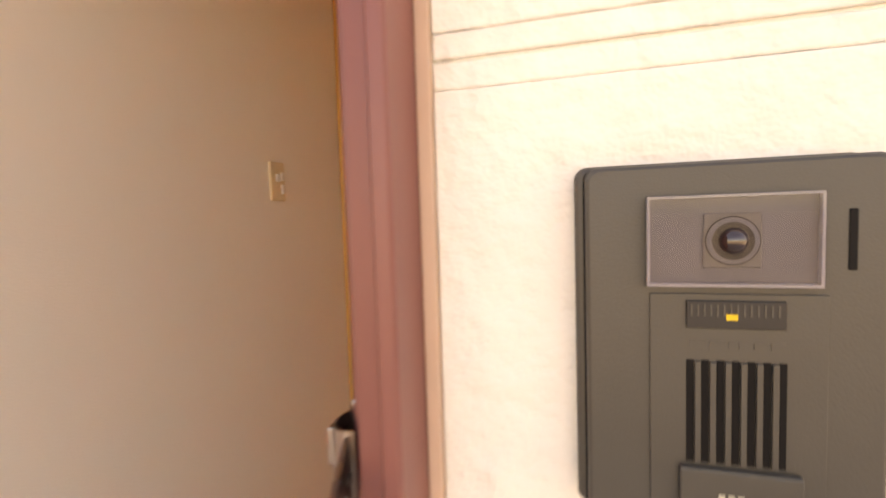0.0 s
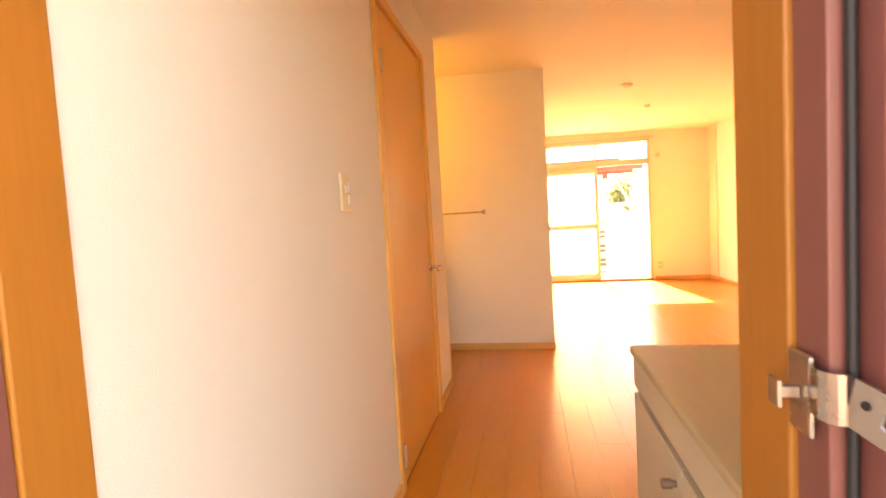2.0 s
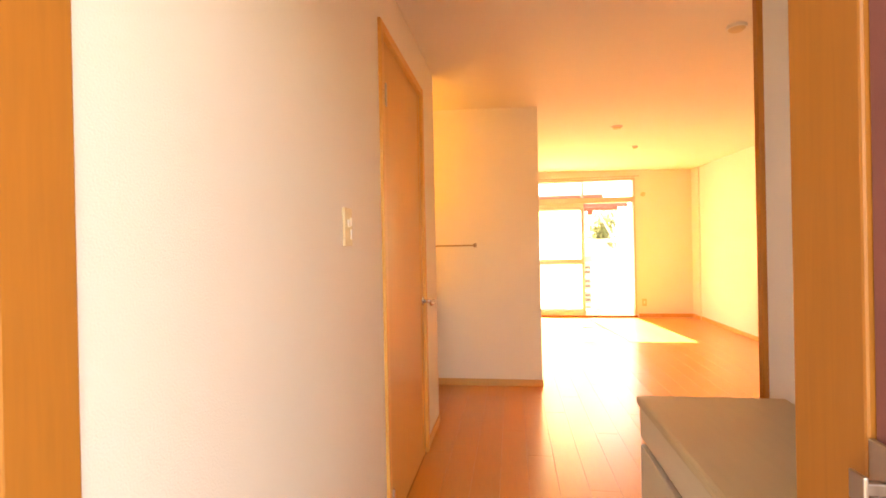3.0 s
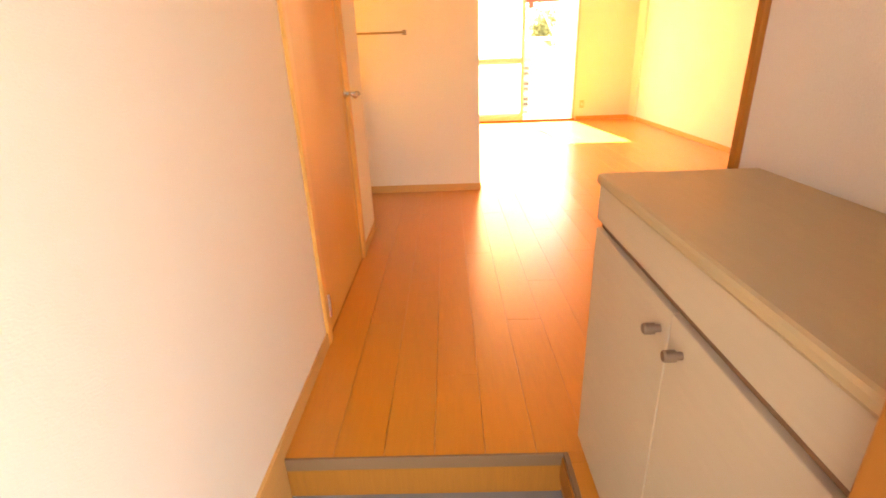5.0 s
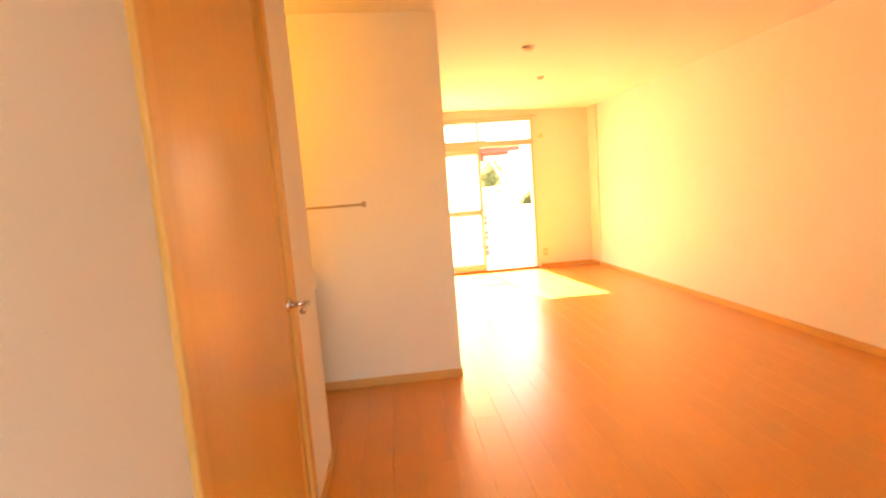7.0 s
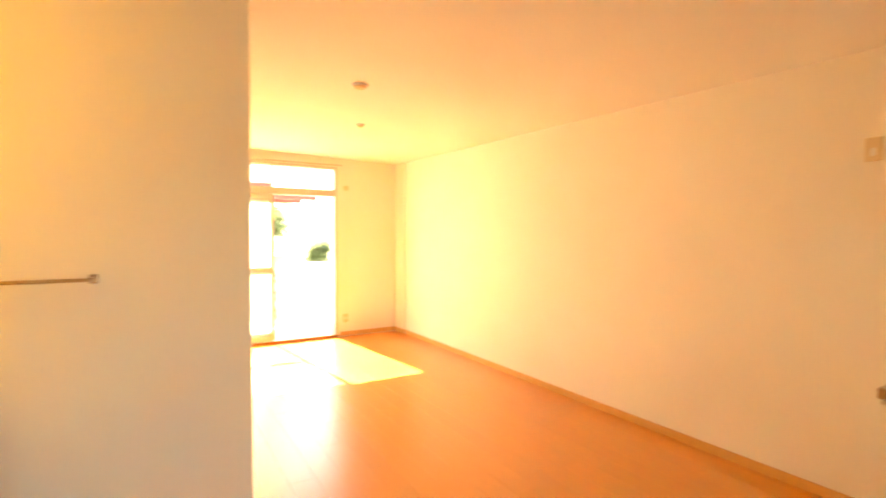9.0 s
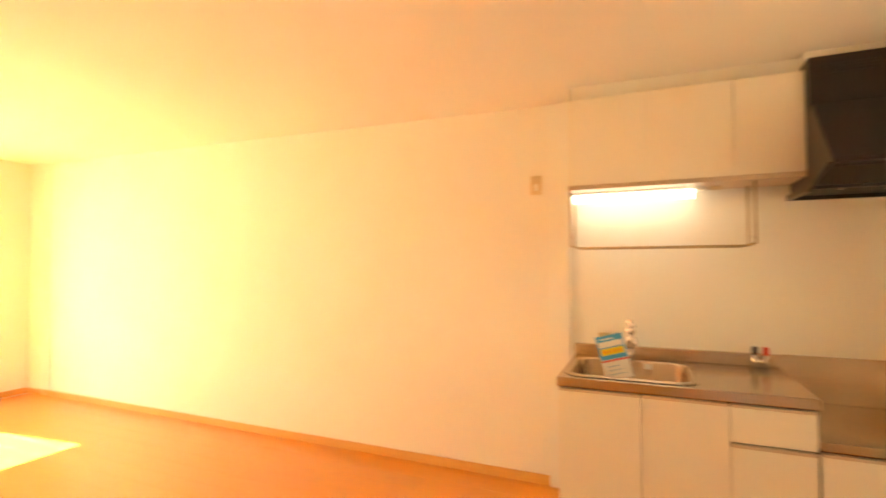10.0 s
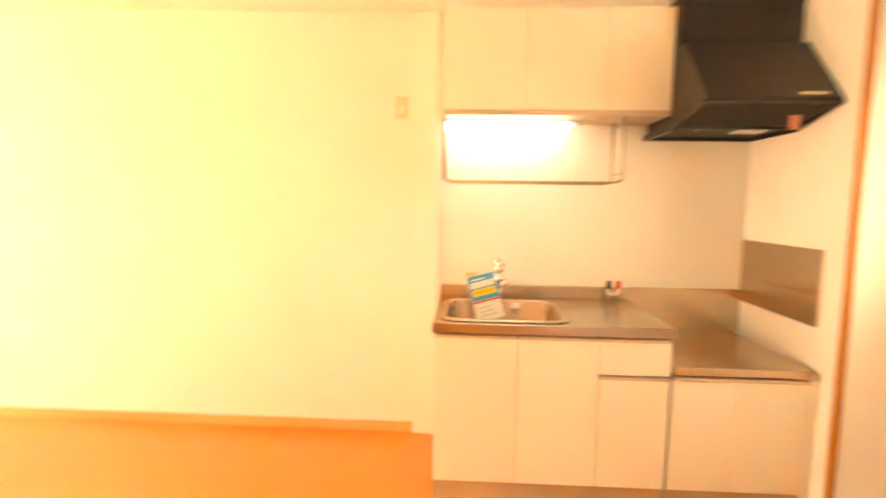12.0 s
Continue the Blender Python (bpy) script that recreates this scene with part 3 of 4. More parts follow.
fp = thing("cabinet_filler", (3.45, 2.0, 2.277), "white filler panels above the wall cabinets", "filler panel")
part("panel", boxes((3.262, 3.504, 1.676, 2.756, 2.2685, ceil_at(3.2, 2.8) + 0.01), bev=0.002), M_KWALL, fp)
part("panel", boxes((3.19, 3.504, 1.126, 1.6745, 2.308, ceil_at(3.2, 1.7) + 0.01), bev=0.002), M_KWALL, fp)
kl = thing("cabinet_light", (3.32, 2.42, 1.77), "lit white fluorescent lamp below the wall cabinet", "lamp")
part("housing", boxes((3.33, 3.40, 2.08, 2.755, 1.748, 1.771), bev=0.003), M_WHITE, kl)
bm = bmesh.new()
prism(bm, [(3.325, 1.757), (3.325, 1.735), (3.338, 1.715), (3.392, 1.715), (3.405, 1.735), (3.405, 1.757)], "y", 2.13, 2.75)
part("diffuser", bm, M_TUBE, kl, "glowing diffuser")
part("pull_switch", boxes((3.35, 3.38, 2.0, 2.05, 1.752, 1.771), bev=0.003), M_PLASTIC, kl)
rk = thing("dish_rack", (3.39, 2.3, 1.45), "wire dish rack hung under the wall cabinet", "rack")
for x, nm in ((3.25, "front_wire"), (3.44, "back_wire")):
    part(nm, pipe(bmesh.new(), [(x, 2.758, 1.771), (x, 2.758, 1.466), (x, 2.72, 1.453), (x, 1.91, 1.453), (x, 1.873, 1.466), (x, 1.873, 1.771)], 0.0055), M_RACK, rk, smooth=True)
part("side_bracket", boxes((3.262, 3.43, 2.7605, 2.766, 1.46, 1.771), bev=0.001), M_CABEDGE, rk, "beige side bracket")
for z in (1.50, 1.74):
    for y in (2.758, 1.873):
        bm = bmesh.new()
        rod(bm, (3.25, y, z), (3.44, y, z), 0.004)
        part("cross_wire", bm, M_CHROME, rk)
for y in (2.5, 2.3, 2.1):
    bm = bmesh.new()
    rod(bm, (3.25, y, 1.453), (3.44, y, 1.453), 0.003)
    part("cross_wire", bm, M_CHROME, rk)

# ---- range hood ----
hd = thing("range_hood", (3.25, 1.40, 1.70), "black slant-fronted range hood under the ceiling", "range hood")
HY0, HY1 = 1.127, 1.672
bm = boxes((3.155, 3.504, HY0, HY1, 2.0795, 2.3075), bev=0.002)
part("duct_cover", bm, M_HOOD, hd)
for i in range(4):
    for k in range(4):
        y = HY0 + 0.05 + k * 0.118
        part("louvre", boxes((3.1515, 3.1555, y, y + 0.09, 2.225 + i * 0.014, 2.231 + i * 0.014), bev=0.001), M_HOODIN, hd)
bm = bmesh.new()
prism(bm, [(3.504, 2.079), (3.112, 2.079), (2.874, 1.789), (2.872, 1.771), (2.886, 1.771), (3.15, 1.718), (3.504, 1.718)], "y", HY0, HY1)
bmesh.ops.bevel(bm, geom=bm.edges[:], offset=0.003, segments=2, affect="EDGES")
part("canopy", bm, M_HOOD, hd)
SIDE = [(2.870, 1.768), (3.148, 1.690), (3.504, 1.690), (3.504, 1.7175), (3.150, 1.7175), (2.870, 1.7735)]
for y0, y1 in ((HY0 + 0.0005, HY0 + 0.010), (HY1 + 0.0005, HY1 + 0.020)):
    part("side_rim", prism(bmesh.new(), SIDE, "y", y0, y1), M_HOOD, hd)
part("back_rim", boxes((3.492, 3.5035, HY0 + 0.011, HY1, 1.690, 1.7175), bev=0.001), M_HOOD, hd)
part("cross_bar", boxes((3.142, 3.158, HY0 + 0.011, HY1, 1.700, 1.7165), bev=0.002), M_HOOD, hd)
for i in range(20):
    y = HY0 + 0.035 + i * 0.0252
    part("filter_slat", prism(bmesh.new(), [(2.905, 1.7665), (3.135, 1.7205), (3.135, 1.7125), (2.905, 1.7585)], "y", y, y + 0.012), M_HOOD, hd)
part("underside", boxes((3.16, 3.491, HY0 + 0.011, HY1, 1.7105, 1.7178)), M_HOODIN, hd)
part("lamp_lens", boxes((3.22, 3.31, 1.215, 1.345, 1.702, 1.7100), bev=0.002), M_WHITE, hd, "frosted hood lamp lens")
for y in (1.31, 1.57):
    bm = bmesh.new()
    rod(bm, (3.15, y, 1.692), (3.15, y, 1.701), 0.008)
    part("knob", bm, M_CHROME, hd)
bm = boxes((-0.055, 0.055, -0.0015, 0.0015, -0.008, 0.008), bev=0.001)
bm.transform(pose(2.889, 1.235, 1.8085, -39, 0, -90))
part("badge", bm, M_CABEDGE, hd, "plain grey badge")
solid("hood_tag", boxes((3.0, 3.0025, 1.208, 1.254, 1.678, 1.741), bev=0.0005), M_TAG, "pink paper tag hanging from the hood", "tag")

# ---- kitchen window ----
kw = thing("window_2", (2.24, 0.7, 1.05), "small window with orange wooden casing beside the kitchen", "window", kind=S)
part("casing", boxes((2.613, 2.638, 0.62, 0.872, 1.04, 1.755), (1.84, 1.865, 0.62, 0.872, 1.04, 1.755), (1.865, 2.613, 0.62, 0.872, 1.04, 1.062), (1.865, 2.613, 0.62, 0.872, 1.73, 1.755), bev=0.003), M_TRIM, kw, "orange wooden window casing")
part("lining", boxes((2.607, 2.6145, 0.766, 0.86, 1.055, 1.73), (1.8655, 1.873, 0.766, 0.86, 1.055, 1.73)), M_KWALL, kw, "cream reveal lining")
fr = part("window_frame", boxes((1.87, 1.905, 0.715, 0.765, 1.055, 1.73), (2.572, 2.607, 0.715, 0.765, 1.055, 1.73), (1.905, 2.572, 0.715, 0.765, 1.055, 1.092), (1.905, 2.572, 0.715, 0.765, 1.695, 1.73), (2.215, 2.25, 0.72, 0.76, 1.092, 1.695), bev=0.003), M_ALU, kw)
for x0, x1 in ((1.905, 2.215), (2.25, 2.572)):
    p = part("pane", boxes((x0, x1, 0.737, 0.743, 1.092, 1.695)), M_FROST, kw)
    p.visible_shadow = False

# ---- balcony window ----
bw = thing("window_1", (1.715, 8.56, 0), "tall aluminium balcony window, one half slid open, with a transom", "window", kind=S)
part("outer_frame", boxes((0.841, 0.872, 8.47, 8.62, 0, 2.348), (2.558, 2.589, 8.47, 8.62, 0, 2.348), (0.872, 2.558, 8.47, 8.62, 2.315, 2.348), (0.872, 2.558, 8.47, 8.62, 1.945, 2.035), (0.872, 2.558, 8.47, 8.62, 0.0, 0.03), bev=0.003), M_ALU, bw)
part("sill_board", boxes((0.84, 2.60, 8.455, 8.4695, 0.0, 0.032), bev=0.003), M_TRIM, bw, "orange wooden sill")
part("transom_mullion", boxes((1.728, 1.754, 8.52, 8.57, 2.035, 2.315), bev=0.002), M_ALU, bw)
for x0, x1 in ((0.872, 1.728), (1.754, 2.558)):
    p = part("transom_pane", boxes((x0, x1, 8.542, 8.548, 2.035, 2.315)), M_GLASS, bw)
    p.visible_shadow = False
for k, (y, x0) in enumerate(((8.51, 0.875), (8.56, 0.875))):
    x1 = x0 + 0.885
    sash = part("sash", boxes((x0, x0 + 0.045, y, y + 0.035, 0.035, 1.94), (x1 - 0.05, x1, y, y + 0.035, 0.035, 1.94), (x0 + 0.045, x1 - 0.05, y, y + 0.035, 0.035, 0.09),
                              (x0 + 0.045, x1 - 0.05, y, y + 0.035, 1.885, 1.94), (x0 + 0.045, x1 - 0.05, y, y + 0.035, 0.955, 0.995), bev=0.003), M_ALU, bw)
    for z0, z1 in ((0.09, 0.955), (0.995, 1.885)):
        p = part("pane", boxes((x0 + 0.045, x1 - 0.05, y + 0.014, y + 0.02, z0, z1)), M_FROST if k == 0 else M_GLASS, sash, "patterned glass pane" if k == 0 else "")
        p.visible_shadow = False
    if k == 0:
        part("handle", boxes((x0 + 0.01, x0 + 0.035, y - 0.022, y, 1.26, 1.42), bev=0.004), M_GROOVE, sash, "dark pull handle")
cr = thing("curtain_rail", (1.715, 8.48, 2.37), "beige curtain rail above the balcony window", "curtain rail")
part("rail", boxes((0.82, 2.66, 8.452, 8.470, 2.366, 2.382), bev=0.002), M_ALU, cr)
for x in (0.9, 1.74, 2.58):
    part("bracket", boxes((x - 0.012, x + 0.012, 8.470, 8.5, 2.366, 2.392), bev=0.002), M_ALU, cr)

# ---- entrance door frame ----
en = thing("door_2", (0.42, 0.5, -0.118), "brown steel entrance door frame with the door swung open", "door", kind=S)
F0 = -0.118


def jamb(s, x):
    """One steel jamb: s = 1 with the opening to its left, -1 mirrored."""
    def X(a, b):
        return (x + s * a, x + s * b) if s > 0 else (x - b, x - a)
    prof = [(0.022, 0.432), (0.0235, 0.4295), (0.036, 0.4275), (0.0385, 0.4235), (0.0455, 0.4235), (0.047, 0.426), (0.047, 0.511), (0.022, 0.511)]
    d = 0.0 if s > 0 else -0.024
    bm = bmesh.new()
    prism(bm, [(x + s * u, v) for u, v in prof], "z", F0, 1.99)
    part("outer_jamb", bm, M_STEEL_BROWN, en)
    part("stop", boxes((*X(0.003, 0.0215), 0.463 + d, 0.511 + d, F0, 1.95), bev=0.0015), M_STEEL_BROWN, en)
    g = 0.454 if s > 0 else 0.427
    part("gasket", boxes((*X(0.0125, 0.0205), g, 0.4625 + d, F0, 1.95), bev=0.004), M_RUBBER, en, "black rubber gasket")
    part("casing", boxes((*X(-0.003, 0.05 if s > 0 else 0.0215), 0.512 + d, 0.618 if s > 0 else 0.5815, F0, 1.99), bev=0.003), M_TRIM, en, "orange wooden inner casing")


jamb(1, 0.833)
jamb(-1, 0.003)
part("head", boxes((-0.050, 0.885, 0.436, 0.511, 1.9905, 2.03), bev=0.004), M_STEEL_BROWN, en)
part("head_casing", boxes((-0.050, 0.885, 0.512, 0.618, 1.9905, 2.03), bev=0.004), M_TRIM, en)
part("head_stop", boxes((-0.005, 0.841, 0.481, 0.511, 1.951, 1.9895), bev=0.003), M_STEEL_BROWN, en)
part("sill", boxes((-0.03, 0.87, 0.42, 0.535, F0 - 0.03, F0 + 0.012), bev=0.003), M_STAINLESS, en, "steel threshold")
bm = boxes((0.0, 0.85, -0.02, 0.02, 0, 2.06), bev=0.004)
bm.transform(pose(-0.045, 0.425, F0 + 0.02, 0, 0, 258))
leaf = part("leaf", bm, M_STEEL_BROWN, en, "brown steel door leaf, swung open")
bm = boxes((0.74, 0.77, 0.02, 0.06, 0.9, 1.1), bev=0.006)
bm.transform(pose(-0.045, 0.425, F0 + 0.02, 0, 0, 258))
part("pull_handle", bm, M_CHROME, leaf)

# door guard
dg = thing("door_guard", (0.825, 0.49, 1.04), "stainless door guard plate on the entrance jamb", "door guard")
part("base_plate", boxes((0.8275, 0.8325, 0.474, 0.508, 0.998, 1.068), bev=0.002), M_GUARD, dg)
part("stud", boxes((0.810, 0.827, 0.486, 0.494, 1.029, 1.039), (0.807, 0.811, 0.481, 0.499, 1.022, 1.046), bev=0.0012), M_GUARD, dg)
CURVE = [(0.8305, 0.482), (0.8265, 0.470), (0.8260, 0.460), (0.8285, 0.452), (0.8335, 0.4475), (0.8385, 0.4465), (0.8435, 0.4480)]
bm = bmesh.new()
lower = [[bm.verts.new((x + dx, y + dy, z)) for x, y in CURVE] for dx, dy, z in ((0, 0, 1.022), (0, 0, 1.062), (0.0008, 0.0016, 1.062), (0.0008, 0.0016, 1.022))]
for a, c in zip(lower, lower[1:] + lower[:1]):
    for n in range(len(CURVE) - 1):
        bm.faces.new((a[n], a[n + 1], c[n + 1], c[n]))
for n in (0, -1):
    bm.faces.new([row[n] for row in lower])
part("knuckle", bm, M_GUARD, dg, "curved steel hinge knuckle")
GUARD = Matrix.Translation((0.8415, 0.4465, 1.042)) @ Euler((0, radians(13), radians(-72))).to_matrix().to_4x4()
bm = bmesh.new()
SLOT = [(0.024, 0.005), (0.027, 0.0068), (0.047, 0.0068), (0.050, 0.005), (0.050, -0.005), (0.047, -0.0068), (0.027, -0.0068), (0.024, -0.005)]
RIM = [(0.0, 0.020), (0.026, 0.0205), (0.050, 0.0185), (0.060, 0.011), (0.060, -0.011), (0.050, -0.0185), (0.026, -0.0205), (0.0, -0.020)]
rows = [[bm.verts.new((u, y, v)) for u, v in loop] for loop, y in ((RIM, -0.0013), (SLOT, -0.0013), (SLOT, 0.0013), (RIM, 0.0013))]
for a, c in zip(rows, rows[1:] + rows[:1]):
    for n in range(8):
        bm.faces.new((a[n], a[(n + 1) % 8], c[(n + 1) % 8], c[n]))
bm.transform(GUARD)
arm = part("arm", bm, M_GUARD, dg, "slotted steel arm")
bm = bmesh.new()
rod(bm, (0.012, -0.0024, 0.004), (0.012, 0.0024, 0.004), 0.0035)
bm.transform(GUARD)
part("rivet", bm, M_DARK, arm)

# ---- outside front wall ----
siding = solid("wall_outside", boxes((0.8805, 1.84, 0.4688, 0.4895, -0.3, 3.2), (2.64, 4.2, 0.4688, 0.4895, -0.3, 3.2), (1.84, 2.64, 0.4688, 0.4895, -0.3, 1.05), (1.84, 2.64, 0.4688, 0.4895, 1.735, 3.2), (-2.5, -0.06, 0.4688, 0.4895, -0.3, 3.2), (-0.06, 0.90, 0.4688, 0.4895, 2.03, 3.2)), M_SIDING,
               "cream embossed siding of the outside front wall", "wall", kind=S)
solid("frame_sealant", boxes((0.8805, 0.8875, 0.4615, 0.4688, -0.13, 2.03)), M_SEAL, "tan sealant line beside the door frame", "trim", kind=S)
zz = 0.977 - 0.277 * 4
while zz < 3.0:
    spans = [(0.888, 3.9), (-2.4, -0.065)]
    if 0.78 < zz < 1.75:
        spans = [(0.888, 1.835), (2.645, 3.9), (-2.4, -0.065)]
    for x0, x1 in spans:
        part("siding_board", boxes((x0, x1, 0.466, 0.4688, zz + 0.0130, zz + 0.2610), bev=0.0012), M_SIDING, siding)
        part("siding_rib", boxes((x0, x1, 0.4665, 0.4688, zz - 0.0002, zz + 0.0128), bev=0.0015), M_SIDING, siding)
        part("siding_rib", boxes((x0, x1, 0.4665, 0.4688, zz - 0.0158, zz - 0.0022), bev=0.0015), M_SIDING, siding)
    zz += 0.277

# ---- intercom ----
ic = thing("intercom", (1.02, 0.466, 1.034), "dark grey door intercom with camera, on the siding", "intercom")
ix0, ix1, iz0, iz1, iy = 0.961, 1.081, 1.034, 1.193, 0.447


def slab_y(x0, x1, z0, z1, r, y0, y1, cham=0.002):
    """A rounded plate whose face looks along -y."""
    c, d, hx_, hz_ = (x0 + x1) / 2, (z0 + z1) / 2, (x1 - x0) / 2, (z1 - z0) / 2
    def loop(k, y):
        return [(p[0], y, p[1]) for p in ring(c, d, hx_ - k, hz_ - k, r, 0, 5)]
    return lofted([loop(0, y1), loop(0, y0 + cham), loop(cham * 0.4, y0 + cham * 0.3), loop(cham, y0)])


part("back_box", slab_y(ix0 - 0.0035, ix1 - 0.012, iz0 + 0.002, iz1 + 0.001, 0.006, iy + 0.007, 0.4665), M_PHONE, ic)
face = part("face_plate", slab_y(ix0 + 0.0012, 1.0742, iz0, iz1, 0.005, iy, iy + 0.006), M_PHONE, ic)


# Near-black sheet paints the shade in the gap behind the face plate.
part("seal", slab_y(ix0 + 0.0003, 1.0715, iz0 + 0.001, iz1 - 0.0005, 0.005, iy + 0.0055, iy + 0.0075, 0.0004), M_PHONE_DK, ic, "near-black sheet for the shade in the face plate's gap")


def icx(u):
    return 0.9645 + u * (ix1 - 0.9645)


def icz(v):
    return iz1 - v * (iz1 - iz0)


def chip(name, u0, u1, v0, v1, y0, y1, material, parent, label="", bev=0.0004):
    """A flat block on the intercom's face, placed by shares of its width and height."""
    return part(name, boxes((icx(u0), icx(u1), iy - y0, iy - y1, icz(v1), icz(v0)), bev=bev), material, parent, label)


chip("panel", 0.205, 0.762, 0.343, 0.910, 0.0012, -0.001, M_PHONE, ic)
# Raised near-black strip, the shade inside a slot put into its colour.
chip("side_slot", 0.812, 0.838, 0.132, 0.282, 0.0005, -0.002, M_PHONE_DK, ic)
win = chip("camera_bezel", 0.196, 0.733, 0.086, 0.324, 0.0018, -0.0005, M_LENSBOX, ic, "greyish camera window")
lx, lz = icx(0.466), icz(0.205)
part("lens_mount", boxes((lx - 0.0105, lx + 0.0105, iy - 0.0032, iy - 0.0018, lz - 0.0112, lz + 0.0112), bev=0.0006), M_PHONE_LT, win)
for r, y0, m in ((0.0100, 0.0040, M_PHONE_DK), (0.0094, 0.0046, M_LENSBOX), (0.0076, 0.0049, M_PHONE_DK)):
    bm = bmesh.new()
    rod(bm, (lx, iy - y0, lz), (lx, iy - 0.003, lz), r, 28)
    part("lens_ring", bm, m, win)
bm = bmesh.new()
bmesh.ops.create_uvsphere(bm, u_segments=20, v_segments=12, radius=0.0056, matrix=Matrix.Translation((lx, iy - 0.0045, lz)))
part("lens", bm, M_LENS, win, "dark domed lens", True)
cover = chip("clear_cover", 0.193, 0.730, 0.088, 0.322, 0.0062, 0.0054, M_COVER, win, "clear plastic cover", 0)
cover.visible_shadow = False
# Opaque grey strips carry the clear edges' glint in their colour.
for u0, u1, v0, v1 in ((0.193, 0.730, 0.314, 0.322), (0.193, 0.202, 0.094, 0.314), (0.721, 0.730, 0.094, 0.314), (0.193, 0.730, 0.088, 0.094)):
    chip("cover_edge", u0, u1, v0, v1, 0.0053, 0.002, M_COVEDGE, win, "", 0)
strip = chip("light_bar", 0.325, 0.634, 0.360, 0.432, 0.0028, 0.001, M_STRIP, ic, "smoky lamp strip")
chip("led", 0.450, 0.486, 0.394, 0.409, 0.0033, 0.0027, M_LED, strip, "yellow lamp", 0)
for i in range(14):
    u = 0.338 + i * 0.0208
    chip("lens_rib", u, u + 0.006, 0.369, 0.400, 0.0031, 0.0027, M_PHONE, strip, "", 0)
for u, w in ((0.335, 0.05), (0.400, 0.05), (0.462, 0.02), (0.494, 0.03), (0.54, 0.04), (0.592, 0.045)):
    chip("letter_bar", u, u + w, 0.468, 0.486, 0.0016, 0.0011, M_PHONE, ic, "", 0)
# Slots are raised chips; their near-black colour stands for the shade of recesses.
for i in range(7):
    u = 0.326 + i * 0.0485
    chip("speaker_slot", u, u + 0.024, 0.518, 0.795, 0.0016, 0.0008, M_PHONE_DK, ic, "", 0.0002)
    if i < 6:
        chip("speaker_rib", u + 0.026, u + 0.0465, 0.521, 0.792, 0.0030, 0.0011, M_PHONE, ic)
btn = chip("call_button", 0.300, 0.688, 0.804, 0.908, 0.005, 0.001, M_PHONE, ic, "call button", 0.001)
for u in (0.425, 0.456, 0.487):
    chip("letter_bar", u, u + 0.020, 0.868, 0.885, 0.0055, 0.0049, M_LETTER, btn, "", 0)

# ---- outdoors ----
solid("ground", boxes((-400, 400, -400, 400, -0.6, -0.3)), M_GROUND, "bare pale ground around the building", "ground", kind=S)
solid("porch", boxes((-2.5, 4.2, -1.6, 0.44, -0.299, -0.15), bev=0.004), M_CONC, "grey concrete porch slab", "porch", kind=S)
solid("balcony", boxes((-0.5, 4.6, 8.655, 9.75, -0.299, -0.03), bev=0.004), M_CONC, "pale concrete balcony slab", "balcony", kind=S)
solid("parapet", boxes((2.08, 4.6, 9.62, 9.75, -0.03, 0.945), (2.06, 4.62, 9.60, 9.77, 0.945, 0.985), bev=0.004), M_PARAPET, "cream rendered balcony parapet", "parapet", kind=S)
# Unseen slab, added so that no sun comes in through the transom.
solid("soffit", boxes((-0.5, 4.6, 8.655, 9.40, 2.72, 2.85)), M_CEIL, "added unseen slab that keeps sun off the transom panes", "soffit", kind=S)


def tree(x, y, h, spread, seed, label, leaves=70):
    rng = random.Random(seed)
    t = thing("tree", (x, y, -0.3), label, "tree", "trees behind the house")
    bm = bmesh.new()
    base = Vector((x, y, -0.3))
    rod(bm, base, base + Vector((0, 0, h * 0.6)), 0.11, 10, 0.06)
    tips = []
    for i in range(9):
        a = i * 2.4
        p = base + Vector((0, 0, h * (0.35 + 0.05 * i)))
        q = p + Vector((math.cos(a) * spread * 0.6, math.sin(a) * spread * 0.6, h * 0.18))
        rod(bm, p, q, 0.035, 6, 0.012)
        tips += [q, (p + q) / 2]
    part("trunk", bm, M_BARK, t)
    vs, fs = [], []
    for q in tips:
        for _ in range(leaves):
            d = Vector((rng.gauss(0, 0.42), rng.gauss(0, 0.42), rng.gauss(0, 0.32))) * spread * 0.7
            c = q + d
            r = Euler((rng.uniform(0, 6), rng.uniform(0, 6), rng.uniform(0, 6))).to_matrix()
            s = rng.uniform(0.06, 0.11)
            k = len(vs)
            vs += [tuple(c + r @ Vector(v)) for v in ((-s, 0, 0), (0, -s * 0.45, 0.01), (s, 0, 0), (0, s * 0.45, 0.01))]
            fs.append((k, k + 1, k + 2, k + 3))
    me = bpy.data.meshes.new("crown")
    me.from_pydata(vs, [], fs)
    me.materials.append(M_LEAF)
    ob = new("crown", me)
    ob.parent = t
    ob.matrix_parent_inverse = t.matrix_basis.inverted()


tree(3.75, 18.0, 2.9, 0.55, 3, "green leafy tree beyond the balcony")
tree(5.2, 18.0, 1.55, 0.36, 5, "low green shrub-like tree beyond the balcony", 120)
hs = thing("house", (1.0, 26, -0.3), "far pale house with a red-brown roof", "house")
part("wall", boxes((-6.0, 4.0, 23, 30, -0.3, 3.3)), M_HOUSE, hs)
bm = bmesh.new()
prism(bm, [(22.3, 3.3), (30.7, 3.3), (30.7, 3.5), (26.5, 5.0), (22.3, 3.5)], "x", -6.6, 4.6)
part("roof", bm, M_ROOF, hs, "red-brown roof")
sh = thing("shed", (2.1, 14, -0.3), "low white shed with a grey tiled roof", "shed")
part("wall", boxes((1.1, 3.2, 13.2, 15.5, -0.3, 0.92)), M_HOUSE, sh)
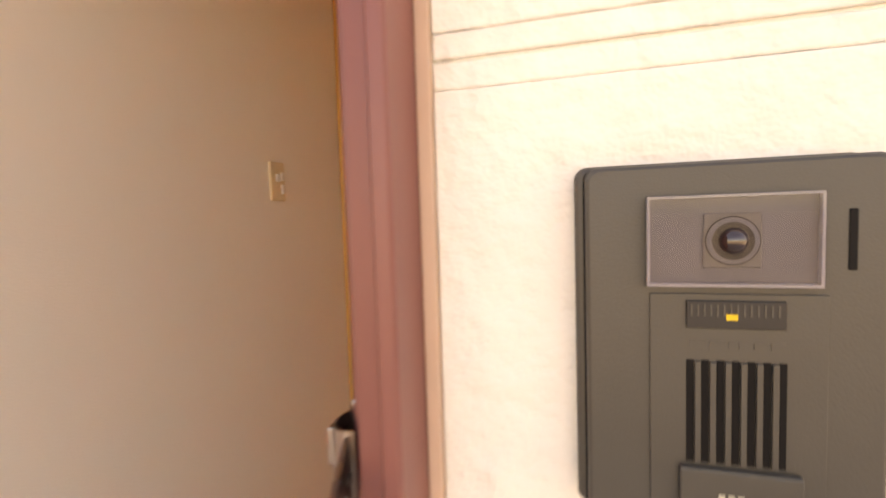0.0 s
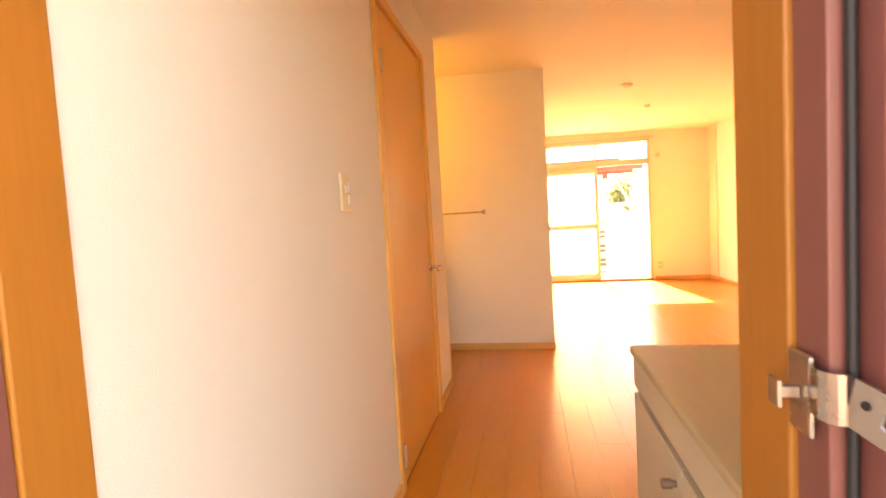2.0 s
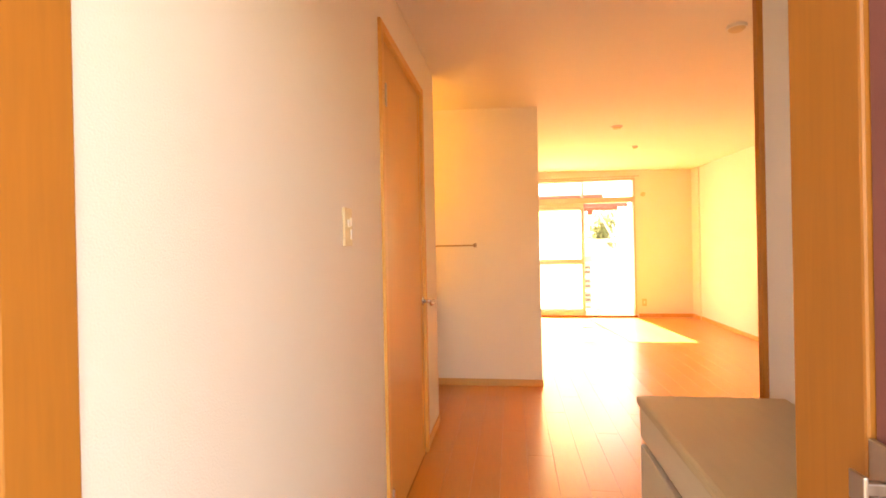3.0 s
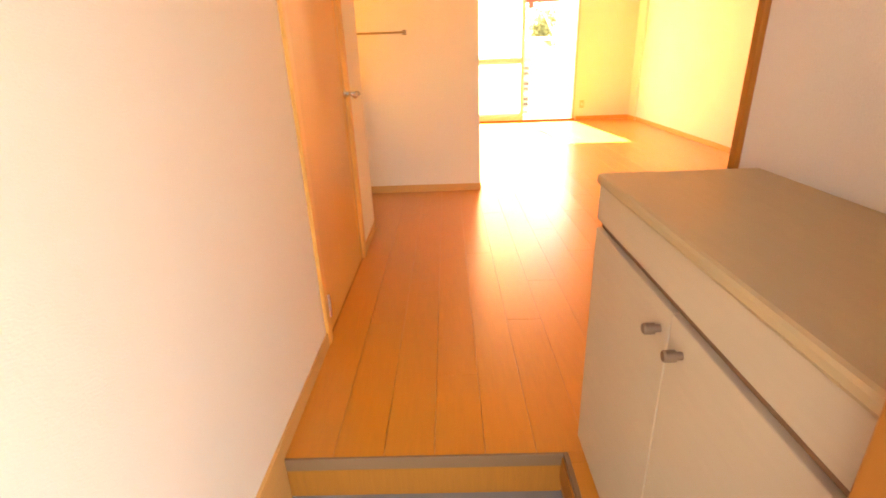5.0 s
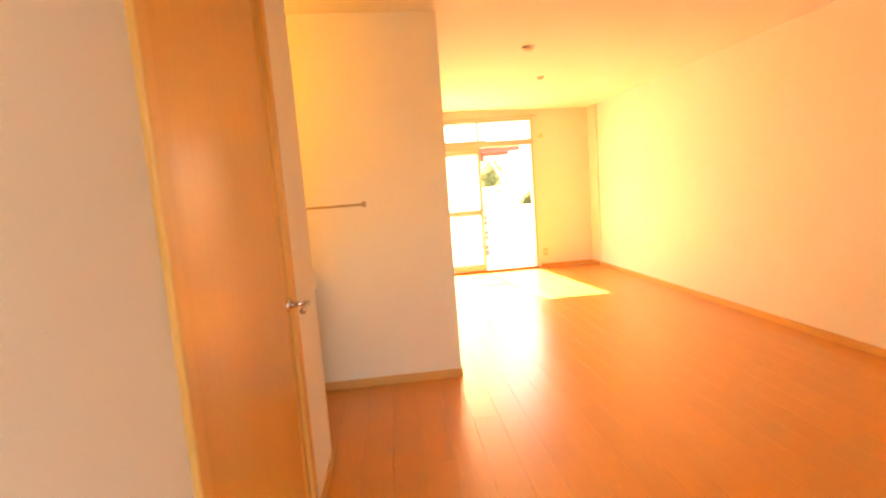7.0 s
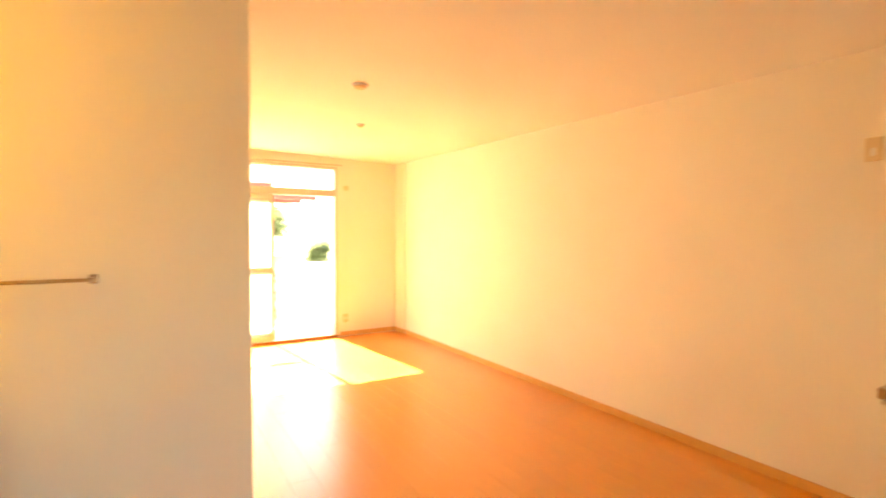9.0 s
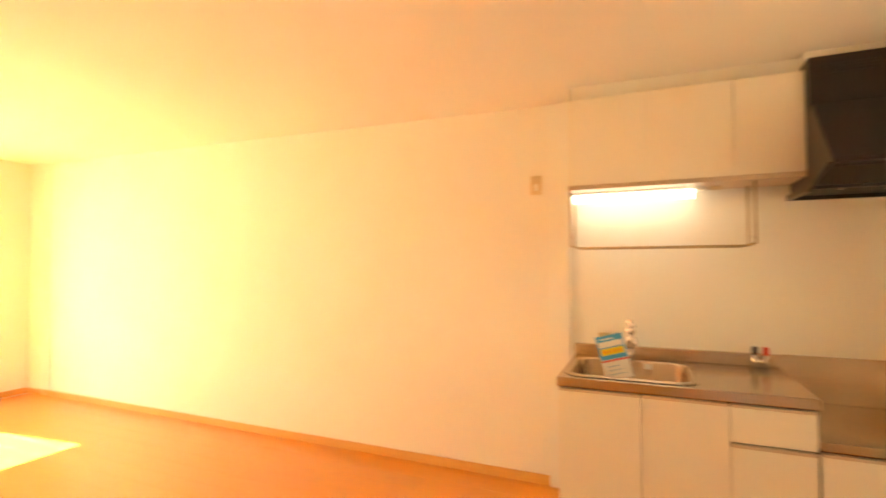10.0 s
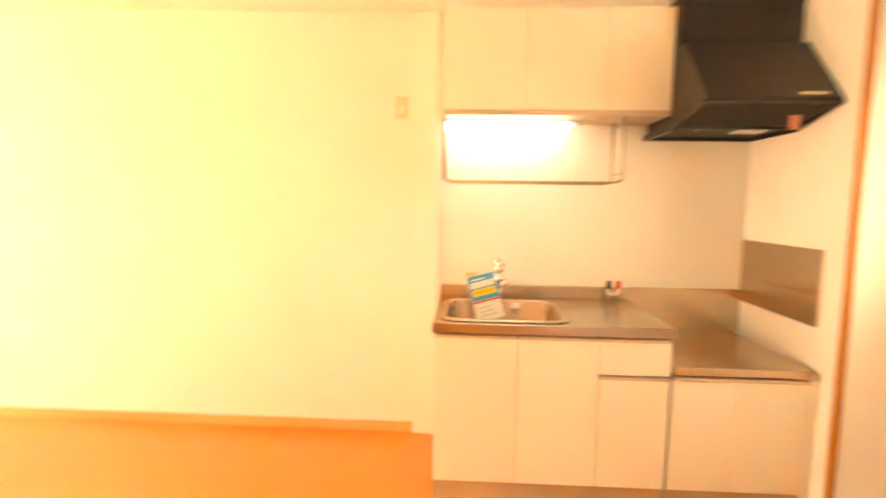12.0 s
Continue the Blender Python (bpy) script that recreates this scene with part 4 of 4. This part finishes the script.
tile_roof = mesh_of("roof_tile", boxes((0, 0.29, 0, 0.34, 0, 0.05), bev=0.012), M_CONC)
for i in range(9):
    for k in range(8):
        o = new("roof_tile", tile_roof)
        o.parent = sh
        o.matrix_parent_inverse = sh.matrix_basis.inverted()
        o.location = (0.92 + 0.3 * k, 12.9 + 0.3 * i, 0.92 + 0.05 * i)

cp = thing("carport", (2.2, 12.2, -0.3), "red-painted steel canopy frame beyond the balcony", "canopy")
part("beam", boxes((-0.5, 3.04, 11.95, 12.05, 2.06, 2.165), bev=0.006), M_REDSTEEL, cp)
part("beam", boxes((-0.5, 3.04, 10.95, 11.05, 2.06, 2.165), bev=0.006), M_REDSTEEL, cp)
for x in (-0.3, 1.35):
    part("post", boxes((x - 0.05, x + 0.05, 11.96, 12.04, -0.3, 2.06), bev=0.006), M_REDSTEEL, cp)
    part("post", boxes((x - 0.05, x + 0.05, 10.96, 11.04, -0.3, 2.06), bev=0.006), M_REDSTEEL, cp)
part("bracket", boxes((2.35, 2.47, 11.96, 12.04, 1.95, 2.06), bev=0.006), M_REDSTEEL, cp)
bm = bmesh.new()
rod(bm, (2.57, 12.0, 2.07), (2.95, 12.0, 1.36), 0.022, 10)
part("stay", bm, M_WHITE, cp, "white slanting stay")
part("rail", boxes((1.40, 3.04, 11.97, 12.03, 1.29, 1.37), bev=0.006), M_WHITE, cp, "white cross rail")
part("roof_sheet", boxes((-0.6, 3.08, 10.9, 12.1, 2.166, 2.185)), M_CONC, cp)
bs = thing("balcony_screen", (1.95, 9.68, -0.03), "white louvred screen at the parapet's end", "screen")
part("frame", boxes((1.80, 1.83, 9.66, 9.70, -0.03, 0.90), (2.03, 2.06, 9.66, 9.70, -0.03, 0.90), (1.83, 2.03, 9.66, 9.70, 0.87, 0.90), bev=0.002), M_WHITE, bs)
for i in range(9):
    part("slat", prism(bmesh.new(), [(9.655, 0.05 + i * 0.09), (9.662, 0.05 + i * 0.09), (9.705, 0.10 + i * 0.09), (9.698, 0.10 + i * 0.09)], "x", 1.83, 2.03), M_PHONE_LT if i % 3 else M_WHITE, bs)

# ---- entrance tiles ----
tile_me = mesh_of("tile", boxes((0, 0.132, 0, 0.132, -0.123, -0.114), bev=0.002), M_TILE)
for i in range(6):
    for j in range(6):
        o = new("tile", tile_me)
        o.parent = genkan
        o.location = (0.004 + i * 0.136, 0.545 + j * 0.1365, -0.033)

# ---- floor planks ----
PW, GAP = 0.150, 0.0008
plank_meshes = {}
rng = random.Random(11)


def plank(x0, x1, y0, y1):
    key = (round(x1 - x0, 3), round(y1 - y0, 3))
    if key not in plank_meshes:
        plank_meshes[key] = mesh_of("plank", boxes((0, key[0] - GAP, 0, key[1] - GAP, -0.012, 0.0), bev=0.0008), M_FLOOR)
    o = new("plank", plank_meshes[key])
    o.parent = floor
    o.location = (x0, y0, 0)


def planks(x0, x1, y0, y1, length=1.515, first=0):
    x, i = x0, first
    while x < x1 - 0.01:
        xe = min(x + PW, x1)
        y = y0 - (0.0, 0.76, 0.38, 1.14)[i % 4]
        while y < y1 - 0.01:
            a, b = max(y, y0), min(y + length, y1)
            if b - a > 0.02:
                plank(x, xe, a, b)
            y += length
        x, i = xe, i + 1


planks(0.0, 3.51, 1.404, 8.455)
planks(0.84, 1.256, 0.61, 1.404, first=1)
planks(1.36, 2.775, 0.86, 1.404, first=2)
planks(2.775, 3.505, 1.123, 1.404, first=1)
planks(-1.05, 0.0, 3.40, 4.325, first=1)
